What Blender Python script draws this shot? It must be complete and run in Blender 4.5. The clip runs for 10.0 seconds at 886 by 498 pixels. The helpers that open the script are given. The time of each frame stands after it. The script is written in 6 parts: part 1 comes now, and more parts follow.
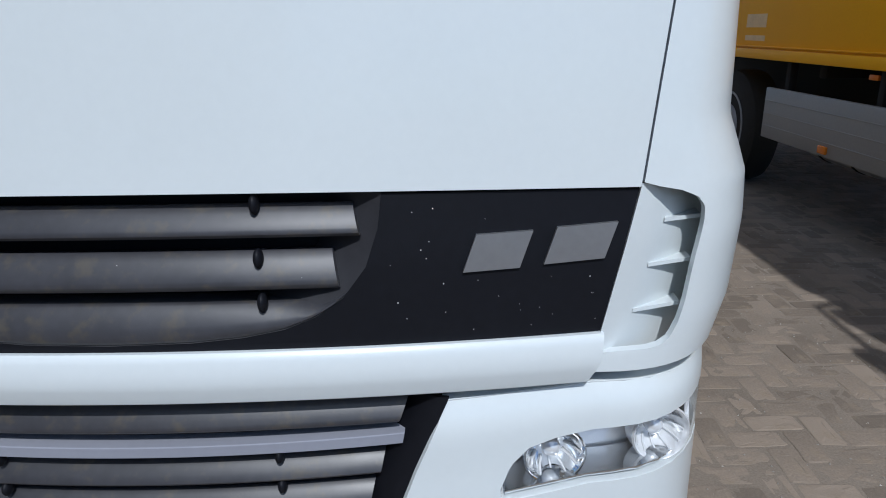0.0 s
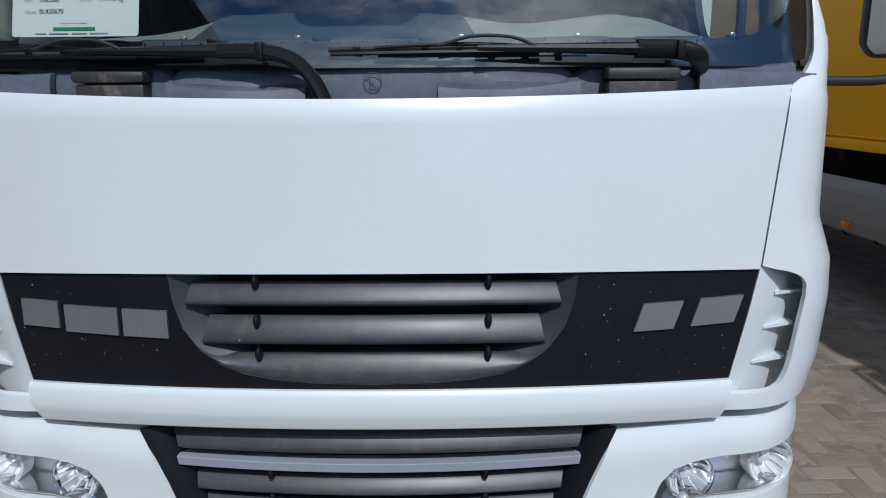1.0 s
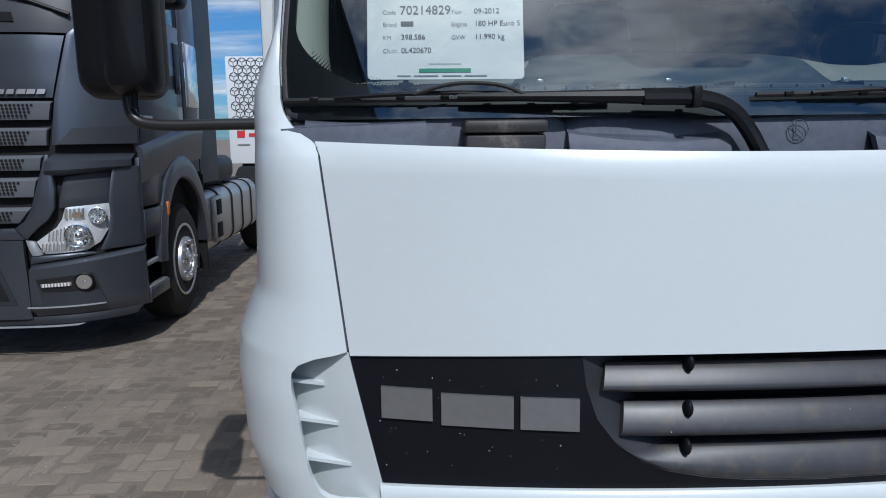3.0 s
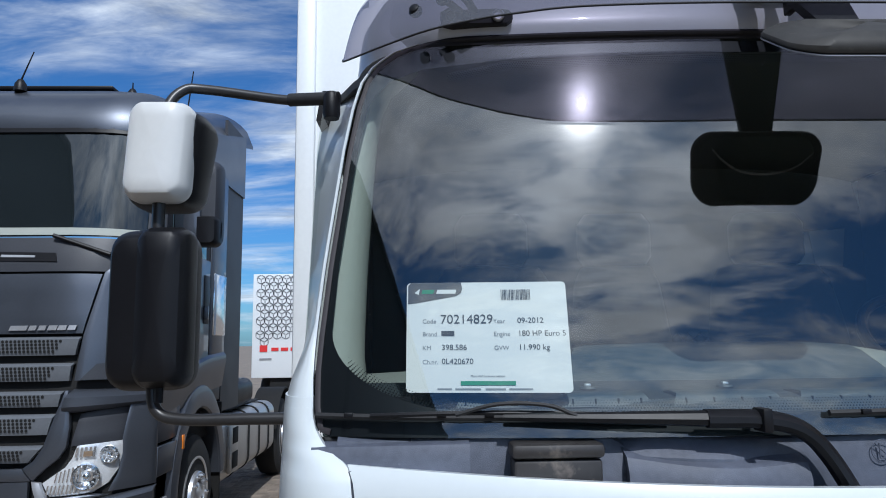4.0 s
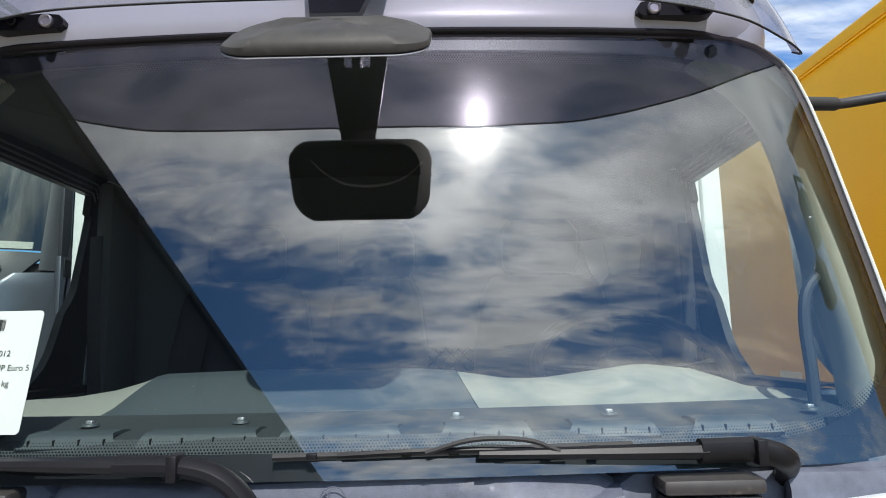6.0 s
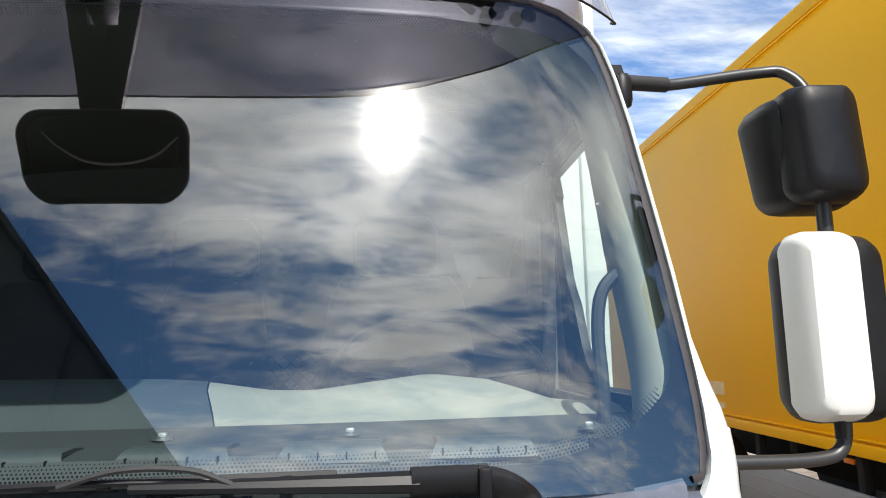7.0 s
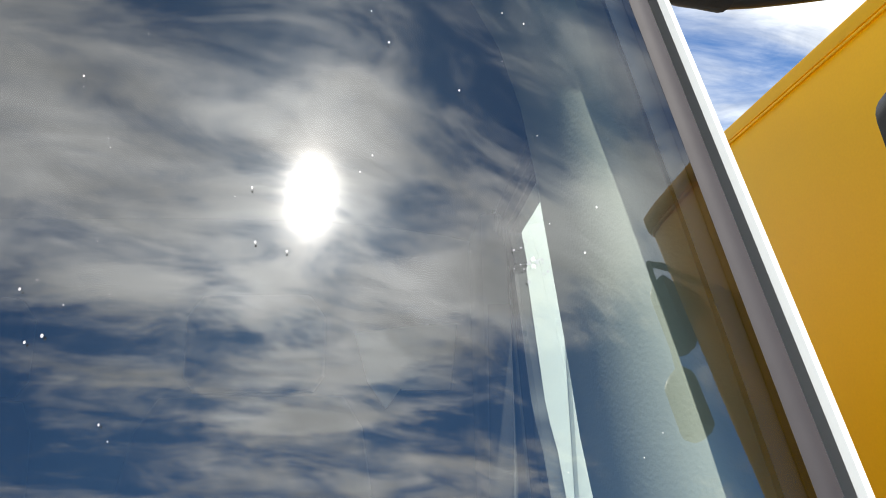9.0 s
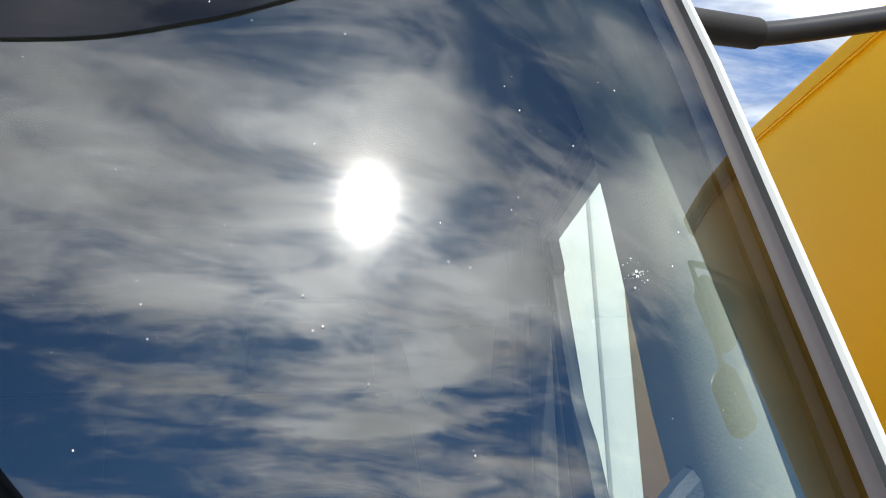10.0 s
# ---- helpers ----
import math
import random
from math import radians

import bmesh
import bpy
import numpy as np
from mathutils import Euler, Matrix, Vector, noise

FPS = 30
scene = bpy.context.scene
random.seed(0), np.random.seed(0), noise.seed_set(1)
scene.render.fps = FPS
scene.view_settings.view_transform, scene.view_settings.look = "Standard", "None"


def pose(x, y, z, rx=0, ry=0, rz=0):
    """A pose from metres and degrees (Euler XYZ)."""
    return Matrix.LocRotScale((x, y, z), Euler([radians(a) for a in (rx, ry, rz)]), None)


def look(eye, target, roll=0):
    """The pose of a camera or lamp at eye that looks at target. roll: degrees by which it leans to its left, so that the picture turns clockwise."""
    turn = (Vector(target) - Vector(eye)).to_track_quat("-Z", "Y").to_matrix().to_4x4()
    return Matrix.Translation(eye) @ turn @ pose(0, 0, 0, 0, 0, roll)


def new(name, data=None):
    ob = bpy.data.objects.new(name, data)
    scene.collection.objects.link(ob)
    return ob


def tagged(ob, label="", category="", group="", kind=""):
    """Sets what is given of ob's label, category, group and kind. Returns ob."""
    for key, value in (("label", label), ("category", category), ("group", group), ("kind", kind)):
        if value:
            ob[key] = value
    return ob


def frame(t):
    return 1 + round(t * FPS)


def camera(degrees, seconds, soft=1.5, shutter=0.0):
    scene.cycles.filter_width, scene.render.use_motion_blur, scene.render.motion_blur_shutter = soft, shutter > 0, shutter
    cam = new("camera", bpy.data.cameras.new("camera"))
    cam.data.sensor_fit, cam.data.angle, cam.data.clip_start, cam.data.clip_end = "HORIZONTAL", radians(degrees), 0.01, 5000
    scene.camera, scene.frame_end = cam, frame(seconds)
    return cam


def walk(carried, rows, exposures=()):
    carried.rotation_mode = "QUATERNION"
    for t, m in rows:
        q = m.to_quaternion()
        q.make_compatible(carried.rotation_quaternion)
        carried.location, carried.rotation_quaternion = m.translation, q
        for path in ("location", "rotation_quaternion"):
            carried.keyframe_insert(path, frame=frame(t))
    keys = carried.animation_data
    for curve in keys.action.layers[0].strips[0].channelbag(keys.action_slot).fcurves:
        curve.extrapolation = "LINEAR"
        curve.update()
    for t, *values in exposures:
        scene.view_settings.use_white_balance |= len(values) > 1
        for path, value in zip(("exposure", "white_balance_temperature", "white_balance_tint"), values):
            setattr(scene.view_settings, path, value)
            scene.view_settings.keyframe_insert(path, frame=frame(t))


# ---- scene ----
cam = camera(66.0, 10.0, soft=1.0)
PATH = [
    (0, (0.528, -1.38, 1.445), (0.522, 0.523, 0.828), -0.7),
    (0.5, (0.357, -1.657, 1.522), (0.353, 0.293, 1.078), -0.3),
    (0.7, (0.295, -1.721, 1.563), (0.271, 0.225, 1.104), -0.8),
    (1, (0.163, -1.758, 1.569), (0.143, 0.195, 1.136), -0.4),
    (1.2, (0.038, -1.742, 1.561), (0.029, 0.21, 1.129), -0.4),
    (1.5, (-0.134, -1.737, 1.568), (-0.108, 0.216, 1.141), -0.5),
    (1.7, (-0.235, -1.734, 1.561), (-0.145, 0.219, 1.137), -0.4),
    (2, (-0.382, -1.696, 1.558), (-0.255, 0.254, 1.134), -0.6),
    (2.5, (-0.604, -1.635, 1.54), (-0.482, 0.325, 1.164), -0.6),
    (3, (-0.745, -1.526, 1.601), (-0.632, 0.444, 1.272), -0.6),
    (3.2, (-0.793, -1.505, 1.662), (-0.68, 0.486, 1.506), -0.7),
    (4.3, (-0.757, -1.385, 1.819), (-0.751, 0.595, 2.105), -1.0),
    (4.5, (-0.636, -1.347, 1.832), (-0.67, 0.635, 2.097), -1.3),
    (5, (-0.377, -1.318, 1.845), (-0.42, 0.666, 2.093), -1.4),
    (5.5, (-0.149, -1.35, 1.837), (-0.131, 0.632, 2.099), -1.2),
    (5.7, (-0.019, -1.359, 1.848), (-0.024, 0.624, 2.107), -1.3),
    (6, (0.174, -1.337, 1.834), (0.176, 0.644, 2.109), -1.3),
    (6.2, (0.313, -1.305, 1.823), (0.348, 0.675, 2.103), -1.5),
    (7.3, (0.557, -1.018, 1.822), (0.674, 0.952, 2.148), -1.1),
    (7.5, (0.566, -0.892, 1.856), (0.679, 1.068, 2.237), -1.4),
    (7.7, (0.604, -0.728, 1.895), (0.743, 1.209, 2.371), -0.9),
    (8, (0.691, -0.565, 1.939), (0.811, 1.371, 2.428), -1.6),
    (8.2, (0.751, -0.454, 1.966), (0.88, 1.481, 2.455), -1.3),
    (8.5, (0.795, -0.335, 1.989), (0.924, 1.598, 2.484), -1.2),
    (9, (0.81, -0.32, 1.996), (0.933, 1.611, 2.504), -1.1),
    (9.5, (0.812, -0.301, 1.983), (0.921, 1.629, 2.496), -0.7),
    (10, (0.75, -0.41, 1.979), (0.825, 1.521, 2.498), -1.2),
]
walk(cam, [(t, look(eye, target, roll)) for t, eye, target, roll in PATH], exposures=[(t, stops, kelvin, 10) for t, stops, kelvin in ((0.0, -0.34, 5700), (3.0, -0.40, 5700), (4.6, 0.15, 5650), (5.4, 0.50, 6000), (6.2, 0.74, 6450), (7.3, 0.88, 6600), (8.2, 0.90, 6650), (9.3, 0.72, 6550), (10.0, 0.70, 6450))])

# ---------- world, sun ----------
SUN_FROM = Vector((0.116, -0.648, 0.752)).normalized()
world = bpy.data.worlds.new("sky")
scene.world = world
world.use_nodes = True
wn, wl = world.node_tree.nodes, world.node_tree.links
wn.clear()


def wnode(kind, **settings):
    n = wn.new(kind)
    for key, value in settings.items():
        n.inputs[key].default_value = value
    return n


def wmath(op, a, b=None):
    n = wn.new("ShaderNodeMath")
    n.operation = op
    for i, v in enumerate((a, b)):
        if v is None:
            continue
        if isinstance(v, (int, float)):
            n.inputs[i].default_value = v
        else:
            wl.new(v, n.inputs[i])
    return n.outputs[0]


sky = wn.new("ShaderNodeTexSky")
sky.sky_type = "NISHITA"
sky.sun_disc = False
sky.sun_elevation = math.asin(SUN_FROM.z)
sky.sun_rotation = math.atan2(SUN_FROM.x, SUN_FROM.y)
sky.air_density, sky.dust_density, sky.ozone_density = 1.0, 0.6, 2.0
coord = wn.new("ShaderNodeTexCoord")
axis = wn.new("ShaderNodeSeparateXYZ")
wl.new(coord.outputs["Generated"], axis.inputs[0])
up = wmath("ADD", wmath("MAXIMUM", axis.outputs[2], 0.0), 0.16)
flat = wn.new("ShaderNodeCombineXYZ")
wl.new(wmath("DIVIDE", axis.outputs[0], up), flat.inputs[0])
wl.new(wmath("MULTIPLY", wmath("DIVIDE", axis.outputs[1], up), 2.6), flat.inputs[1])
flat.inputs[2].default_value = 3.7
veil = wnode("ShaderNodeTexNoise", Scale=0.85, Detail=6.0, Roughness=0.58, Distortion=0.5)
wl.new(flat.outputs[0], veil.inputs["Vector"])
wisp = wnode("ShaderNodeTexNoise", Scale=3.4, Detail=7.0, Roughness=0.65, Distortion=0.8)
wl.new(flat.outputs[0], wisp.inputs["Vector"])
cover = wn.new("ShaderNodeMapRange")
cover.interpolation_type = "SMOOTHSTEP"
behind = wmath("MINIMUM", wmath("MAXIMUM", wmath("ADD", wmath("MULTIPLY", axis.outputs[1], -2.2), -0.35), 0.0), 1.0)


def swell(v, center, width):
    """A soft rise about a value."""
    q = wmath("DIVIDE", wmath("SUBTRACT", v, center), width)
    return wmath("POWER", 2.718, wmath("MULTIPLY", wmath("MULTIPLY", q, q), -1.0))


def ramp_up(v, lo, hi):
    n = wn.new("ShaderNodeMapRange")
    n.interpolation_type = "SMOOTHSTEP"
    wl.new(v, n.inputs[0])
    n.inputs[1].default_value, n.inputs[2].default_value = lo, hi
    return n.outputs[0]


# the sky over the yard: a high veil, a clear gap beside the sun, streaks of cirrus lower down
sway = wnode("ShaderNodeTexNoise", Scale=1.6, Detail=3.0, Roughness=0.5)
wl.new(flat.outputs[0], sway.inputs["Vector"])
fray = wnode("ShaderNodeTexNoise", Scale=7.0, Detail=6.0, Roughness=0.68, Distortion=0.4)
wl.new(flat.outputs[0], fray.inputs["Vector"])
height = wmath("ADD", axis.outputs[2], wmath("MULTIPLY", wmath("SUBTRACT", sway.outputs[0], 0.5), 0.055))
height = wmath("ADD", height, wmath("MULTIPLY", wmath("SUBTRACT", fray.outputs[0], 0.5), 0.04))
side = wmath("ADD", axis.outputs[0], wmath("MULTIPLY", wmath("SUBTRACT", wisp.outputs[0], 0.5), 0.16))
lift = wmath("SUBTRACT", wmath("MULTIPLY", ramp_up(height, 0.575, 0.645), 0.155), 0.055)
lift = wmath("ADD", lift, wmath("MULTIPLY", wmath("MULTIPLY", ramp_up(side, 0.20, 0.34), ramp_up(height, 0.64, 0.72)), -0.15))
lift = wmath("ADD", lift, wmath("MULTIPLY", wmath("MULTIPLY", ramp_up(side, 0.04, 0.24), swell(height, 0.590, 0.06)), 0.11))
lift = wmath("ADD", lift, wmath("MULTIPLY", wmath("MULTIPLY", ramp_up(side, 0.12, 0.35), swell(height, 0.62, 0.075)), 0.07))
for center, width, x0, reach, amount in ((0.545, 0.014, -0.19, 0.20, 0.15), (0.510, 0.014, 0.15, 0.24, 0.20), (0.485, 0.010, -0.10, 0.25, 0.05), (0.40, 0.05, -0.1, 0.6, 0.05)):
    lift = wmath("ADD", lift, wmath("MULTIPLY", wmath("MULTIPLY", swell(height, center, width), swell(axis.outputs[0], x0, reach)), amount))
front = ramp_up(axis.outputs[1], -0.1, 0.3)
lift = wmath("ADD", lift, wmath("MULTIPLY", ramp_up(height, 0.80, 0.88), -0.09))
lift = wmath("ADD", lift, wmath("MULTIPLY", wmath("SUBTRACT", fray.outputs[0], 0.5), 0.16))
curl = wmath("MULTIPLY", wmath("SUBTRACT", wisp.outputs[0], 0.5), wmath("SUBTRACT", 0.40, wmath("MULTIPLY", front, 0.26)))
mass = wmath("ADD", wmath("ADD", wmath("MULTIPLY", veil.outputs[0], 0.60), 0.20), curl)
mass = wmath("ADD", mass, wmath("MULTIPLY", lift, behind))
mass = wmath("ADD", mass, wmath("MULTIPLY", wmath("MULTIPLY", ramp_up(axis.outputs[0], 0.1, 0.45), front), 0.06))
wl.new(wmath("ADD", mass, wmath("MULTIPLY", axis.outputs[1], -0.02)), cover.inputs[0])
cover.inputs[1].default_value, cover.inputs[2].default_value, cover.inputs[4].default_value = 0.43, 0.645, 0.97
deep = wn.new("ShaderNodeMix")
deep.data_type, deep.blend_type = "RGBA", "MULTIPLY"
deep.inputs[0].default_value = 1.0
wl.new(sky.outputs[0], deep.inputs[6])
deep.inputs[7].default_value = (0.56, 1.04, 1.50, 1)
clouded = wn.new("ShaderNodeMix")
clouded.data_type = "RGBA"
wl.new(cover.outputs[0], clouded.inputs[0])
wl.new(deep.outputs[2], clouded.inputs[6])
toward = wn.new("ShaderNodeVectorMath")
toward.operation = "DOT_PRODUCT"
wl.new(coord.outputs["Generated"], toward.inputs[0])
toward.inputs[1].default_value = SUN_FROM
ahead = wmath("MAXIMUM", toward.outputs["Value"], 0.0)
bright = wmath("ADD", wmath("ADD", wmath("MULTIPLY", wmath("POWER", ahead, 4.0), 13.0), wmath("MULTIPLY", wmath("POWER", ahead, 50.0), 18.0)), 11.0)
puff = wnode("ShaderNodeTexNoise", Scale=2.6, Detail=7.0, Roughness=0.66, Distortion=0.7)
wl.new(flat.outputs[0], puff.inputs["Vector"])
body = wn.new("ShaderNodeMapRange")
wl.new(puff.outputs[0], body.inputs[0])
for i, v in enumerate((0.30, 0.70, 0.66, 1.42)):
    body.inputs[i + 1].default_value = v
bright = wmath("MULTIPLY", bright, body.outputs[0])
tone = wn.new("ShaderNodeCombineXYZ")
for i, k in enumerate((0.97, 1.0, 1.0)):
    wl.new(wmath("MULTIPLY", bright, k), tone.inputs[i])
wl.new(tone.outputs[0], clouded.inputs[7])
back = wnode("ShaderNodeBackground", Strength=0.072)
wl.new(clouded.outputs[2], back.inputs[0])
wout = wn.new("ShaderNodeOutputWorld")
wl.new(back.outputs[0], wout.inputs[0])

sun = new("sun", bpy.data.lights.new("sun", "SUN"))
sun.data.energy, sun.data.angle, sun.data.color = 3.9, radians(0.55), (1.0, 0.955, 0.88)
sun.matrix_world = look(SUN_FROM * 30, (0, 0, 0))
scene.view_settings.exposure = 0.0


# ---------- materials ----------
def mat(name, color, rough=0.5, metal=0.0, spread=0.12, grain=60.0, patch=3.0, bump=0.0, bump_scale=250.0,
        coat=0.0, spec=0.5, second=None, second_at=0.62, rough_var=0.08, by_object=0.0):
    """A painted, plastic, metal or mineral surface: colour that drifts at two scales, uneven gloss, fine relief."""
    m = bpy.data.materials.new(name)
    m.use_nodes = True
    nt = m.node_tree
    b = nt.nodes["Principled BSDF"]
    b.inputs["Metallic"].default_value = metal
    b.inputs["Coat Weight"].default_value = coat
    b.inputs["Coat Roughness"].default_value = 0.04
    b.inputs["Specular IOR Level"].default_value = spec
    co = nt.nodes.new("ShaderNodeTexCoord")
    geo = co.outputs["Object"]

    def tex(scale, detail=5.0):
        n = nt.nodes.new("ShaderNodeTexNoise")
        n.inputs["Scale"].default_value, n.inputs["Detail"].default_value = scale, detail
        nt.links.new(geo, n.inputs["Vector"])
        return n.outputs[0]

    def math_(op, a, c):
        n = nt.nodes.new("ShaderNodeMath")
        n.operation = op
        for i, v in enumerate((a, c)):
            if isinstance(v, (int, float)):
                n.inputs[i].default_value = v
            else:
                nt.links.new(v, n.inputs[i])
        return n.outputs[0]

    fine, broad = tex(grain, 3.0), tex(patch, 5.0)
    mix = math_("ADD", math_("MULTIPLY", fine, 0.4), math_("MULTIPLY", broad, 0.6))
    if by_object:
        info = nt.nodes.new("ShaderNodeObjectInfo")
        mix = math_("ADD", mix, math_("MULTIPLY", math_("SUBTRACT", info.outputs["Random"], 0.5), by_object))
        isl = nt.nodes.new("ShaderNodeNewGeometry")
        mix = math_("ADD", mix, math_("MULTIPLY", math_("SUBTRACT", isl.outputs["Random Per Island"], 0.5), by_object))
    ramp = nt.nodes.new("ShaderNodeValToRGB")
    lo = [c * (1 - spread) for c in color]
    hi = [min(1, c * (1 + spread)) for c in color]
    ramp.color_ramp.elements[0].position, ramp.color_ramp.elements[0].color = 0.32, (*lo, 1)
    ramp.color_ramp.elements[1].position, ramp.color_ramp.elements[1].color = 0.68, (*hi, 1)
    nt.links.new(mix, ramp.inputs[0])
    out = ramp.outputs[0]
    if second:
        mask = nt.nodes.new("ShaderNodeMapRange")
        mask.inputs[1].default_value, mask.inputs[2].default_value = second_at, second_at + 0.12
        nt.links.new(math_("ADD", math_("MULTIPLY", tex(patch * 4, 7.0), 0.7), math_("MULTIPLY", tex(grain * 1.5), 0.3)), mask.inputs[0])
        blend = nt.nodes.new("ShaderNodeMix")
        blend.data_type = "RGBA"
        nt.links.new(mask.outputs[0], blend.inputs[0])
        nt.links.new(out, blend.inputs[6])
        blend.inputs[7].default_value = (*second, 1)
        out = blend.outputs[2]
    nt.links.new(out, b.inputs["Base Color"])
    nt.links.new(math_("ADD", math_("MULTIPLY", math_("SUBTRACT", broad, 0.5), rough_var * 2), rough), b.inputs["Roughness"])
    if bump:
        rel = nt.nodes.new("ShaderNodeBump")
        rel.inputs["Strength"].default_value, rel.inputs["Distance"].default_value = bump, 0.002
        nt.links.new(tex(bump_scale, 3.0), rel.inputs["Height"])
        nt.links.new(rel.outputs[0], b.inputs["Normal"])
    return m


def pane(name, tint, gloss=1.5, rough=0.0, dust=0.0, boost=1.0, film=0.0):
    """Thin glass: clear tinted passing light, Fresnel gloss, a little dust that scatters."""
    m = bpy.data.materials.new(name)
    m.use_nodes = True
    nt = m.node_tree
    nt.nodes.clear()
    out = nt.nodes.new("ShaderNodeOutputMaterial")
    clear = nt.nodes.new("ShaderNodeBsdfTransparent")
    clear.inputs[0].default_value = (*tint, 1)
    shine = nt.nodes.new("ShaderNodeBsdfGlossy")
    shine.inputs["Roughness"].default_value = rough
    face = nt.nodes.new("ShaderNodeLayerWeight")
    face.inputs[0].default_value = 0.5
    steep = nt.nodes.new("ShaderNodeMath")
    steep.operation = "POWER"
    nt.links.new(face.outputs["Facing"], steep.inputs[0])
    steep.inputs[1].default_value = 5.0
    up_ = nt.nodes.new("ShaderNodeMath")
    up_.operation, up_.use_clamp = "MULTIPLY_ADD", True
    base = boost * ((gloss - 1) / (gloss + 1)) ** 2
    nt.links.new(steep.outputs[0], up_.inputs[0])
    up_.inputs[1].default_value, up_.inputs[2].default_value = 1 - base, base
    mix = nt.nodes.new("ShaderNodeMixShader")
    nt.links.new(up_.outputs[0], mix.inputs[0])
    nt.links.new(clear.outputs[0], mix.inputs[1])
    nt.links.new(shine.outputs[0], mix.inputs[2])
    last = mix.outputs[0]
    if dust:
        haze = nt.nodes.new("ShaderNodeBsdfGlossy")
        haze.inputs["Roughness"].default_value = 0.14
        haze.inputs[0].default_value = (0.9, 0.9, 0.9, 1)
        co = nt.nodes.new("ShaderNodeTexCoord")
        grime = nt.nodes.new("ShaderNodeTexNoise")
        grime.inputs["Scale"].default_value, grime.inputs["Detail"].default_value = 6.0, 2.0
        long_ = nt.nodes.new("ShaderNodeMapping")
        long_.inputs["Scale"].default_value = (1.6, 1.0, 1.0)
        nt.links.new(co.outputs["Object"], long_.inputs["Vector"])
        nt.links.new(long_.outputs[0], grime.inputs["Vector"])
        amount = nt.nodes.new("ShaderNodeMapRange")
        amount.inputs[1].default_value, amount.inputs[2].default_value = 0.35, 0.7
        amount.inputs[3].default_value, amount.inputs[4].default_value = dust * 0.9, dust
        nt.links.new(grime.outputs[0], amount.inputs[0])
        mix2 = nt.nodes.new("ShaderNodeMixShader")
        nt.links.new(amount.outputs[0], mix2.inputs[0])
        nt.links.new(last, mix2.inputs[1])
        nt.links.new(haze.outputs[0], mix2.inputs[2])
        last = mix2.outputs[0]
    if film:
        soil = nt.nodes.new("ShaderNodeBsdfDiffuse")
        soil.inputs[0].default_value = (0.40, 0.41, 0.46, 1)
        mix3 = nt.nodes.new("ShaderNodeMixShader")
        mix3.inputs[0].default_value = film
        nt.links.new(last, mix3.inputs[1])
        nt.links.new(soil.outputs[0], mix3.inputs[2])
        last = mix3.outputs[0]
    nt.links.new(last, out.inputs[0])
    return m


WHITE = mat("white_paint", (0.64, 0.68, 0.685), 0.30, spread=0.02, coat=0.35, rough_var=0.05)
WHITE_SHELL = mat("white_plastic", (0.62, 0.62, 0.60), 0.35, spread=0.03)
WHITE_BOX = mat("white_box_panel", (0.72, 0.74, 0.74), 0.45, spread=0.04, patch=1.0)
GRILLE = mat("black_textured_plastic", (0.0055, 0.006, 0.009), 0.55, spread=0.2, spec=0.22, bump=0.10, bump_scale=900)
SLAT = mat("weathered_black_plastic", (0.036, 0.036, 0.042), 0.43, spread=0.25, patch=7, second=(0.060, 0.053, 0.044), second_at=0.53, spec=0.62, bump=0.04, bump_scale=700)
# slat plastic again, darker: the bowl's shade is put into its colour
BOWL_SHADE = mat("shaded_black_grained_plastic", (0.024, 0.024, 0.028), 0.5, spread=0.2, patch=7, spec=0.45, bump=0.06, bump_scale=700)
COWL = mat("grey_cowl_plastic", (0.078, 0.088, 0.118), 0.55, spread=0.28, patch=8, second=(0.19, 0.20, 0.23), second_at=0.66, bump=0.3, bump_scale=600)
DARK_BOX = mat("dusty_dark_plastic", (0.030, 0.027, 0.026), 0.5, spread=0.3, second=(0.12, 0.10, 0.085), second_at=0.62)
BLACK = mat("black_plastic", (0.007, 0.007, 0.0085), 0.42, spread=0.15, spec=0.24, bump=0.12, bump_scale=900)
FRIT = mat("black_ceramic_print", (0.008, 0.009, 0.012), 0.35, spread=0.1)
RUBBER = mat("black_rubber", (0.013, 0.013, 0.014), 0.7, spread=0.25, bump=0.2)
GASKET = mat("grey_rubber_gasket", (0.036, 0.032, 0.035), 0.6, spread=0.2, spec=0.3)
SILVER = mat("satin_silver", (0.50, 0.50, 0.51), 0.38, metal=0.65, spread=0.06)
BADGE = mat("satin_grey_badge", (0.34, 0.345, 0.36), 0.36, metal=0.75, spread=0.08)
MATT_STRIP = mat("matt_lilac_grey_strip", (0.255, 0.262, 0.305), 0.7, spread=0.05, spec=0.3)
STRIP = mat("silver_grey_strip", (0.36, 0.37, 0.39), 0.45, metal=0.3, spread=0.06)
CHROME = mat("chrome_reflector", (0.86, 0.87, 0.88), 0.12, metal=1.0, spread=0.04)
LENS = pane("headlamp_cover", (0.96, 0.97, 0.98), 1.5)
GLASS = pane("windscreen_glass", (0.745, 0.83, 0.80), 1.55, 0.003, dust=0.006, boost=2.8)
SIDE_GLASS = pane("door_glass", (0.92, 0.97, 0.92), 1.5)
SMOKE = pane("smoked_visor", (0.32, 0.30, 0.37), 1.5, 0.05, film=0.20)
CREAM = mat("pale_grey_trim", (0.33, 0.35, 0.31), 0.62, spread=0.05, bump=0.10, bump_scale=520)
PAD = mat("pale_dash_cover", (0.215, 0.228, 0.205), 0.62, spread=0.06, bump=0.2, bump_scale=330)
DASH = mat("slate_dash_plastic", (0.032, 0.040, 0.045), 0.6, spread=0.15, bump=0.3, bump_scale=400)
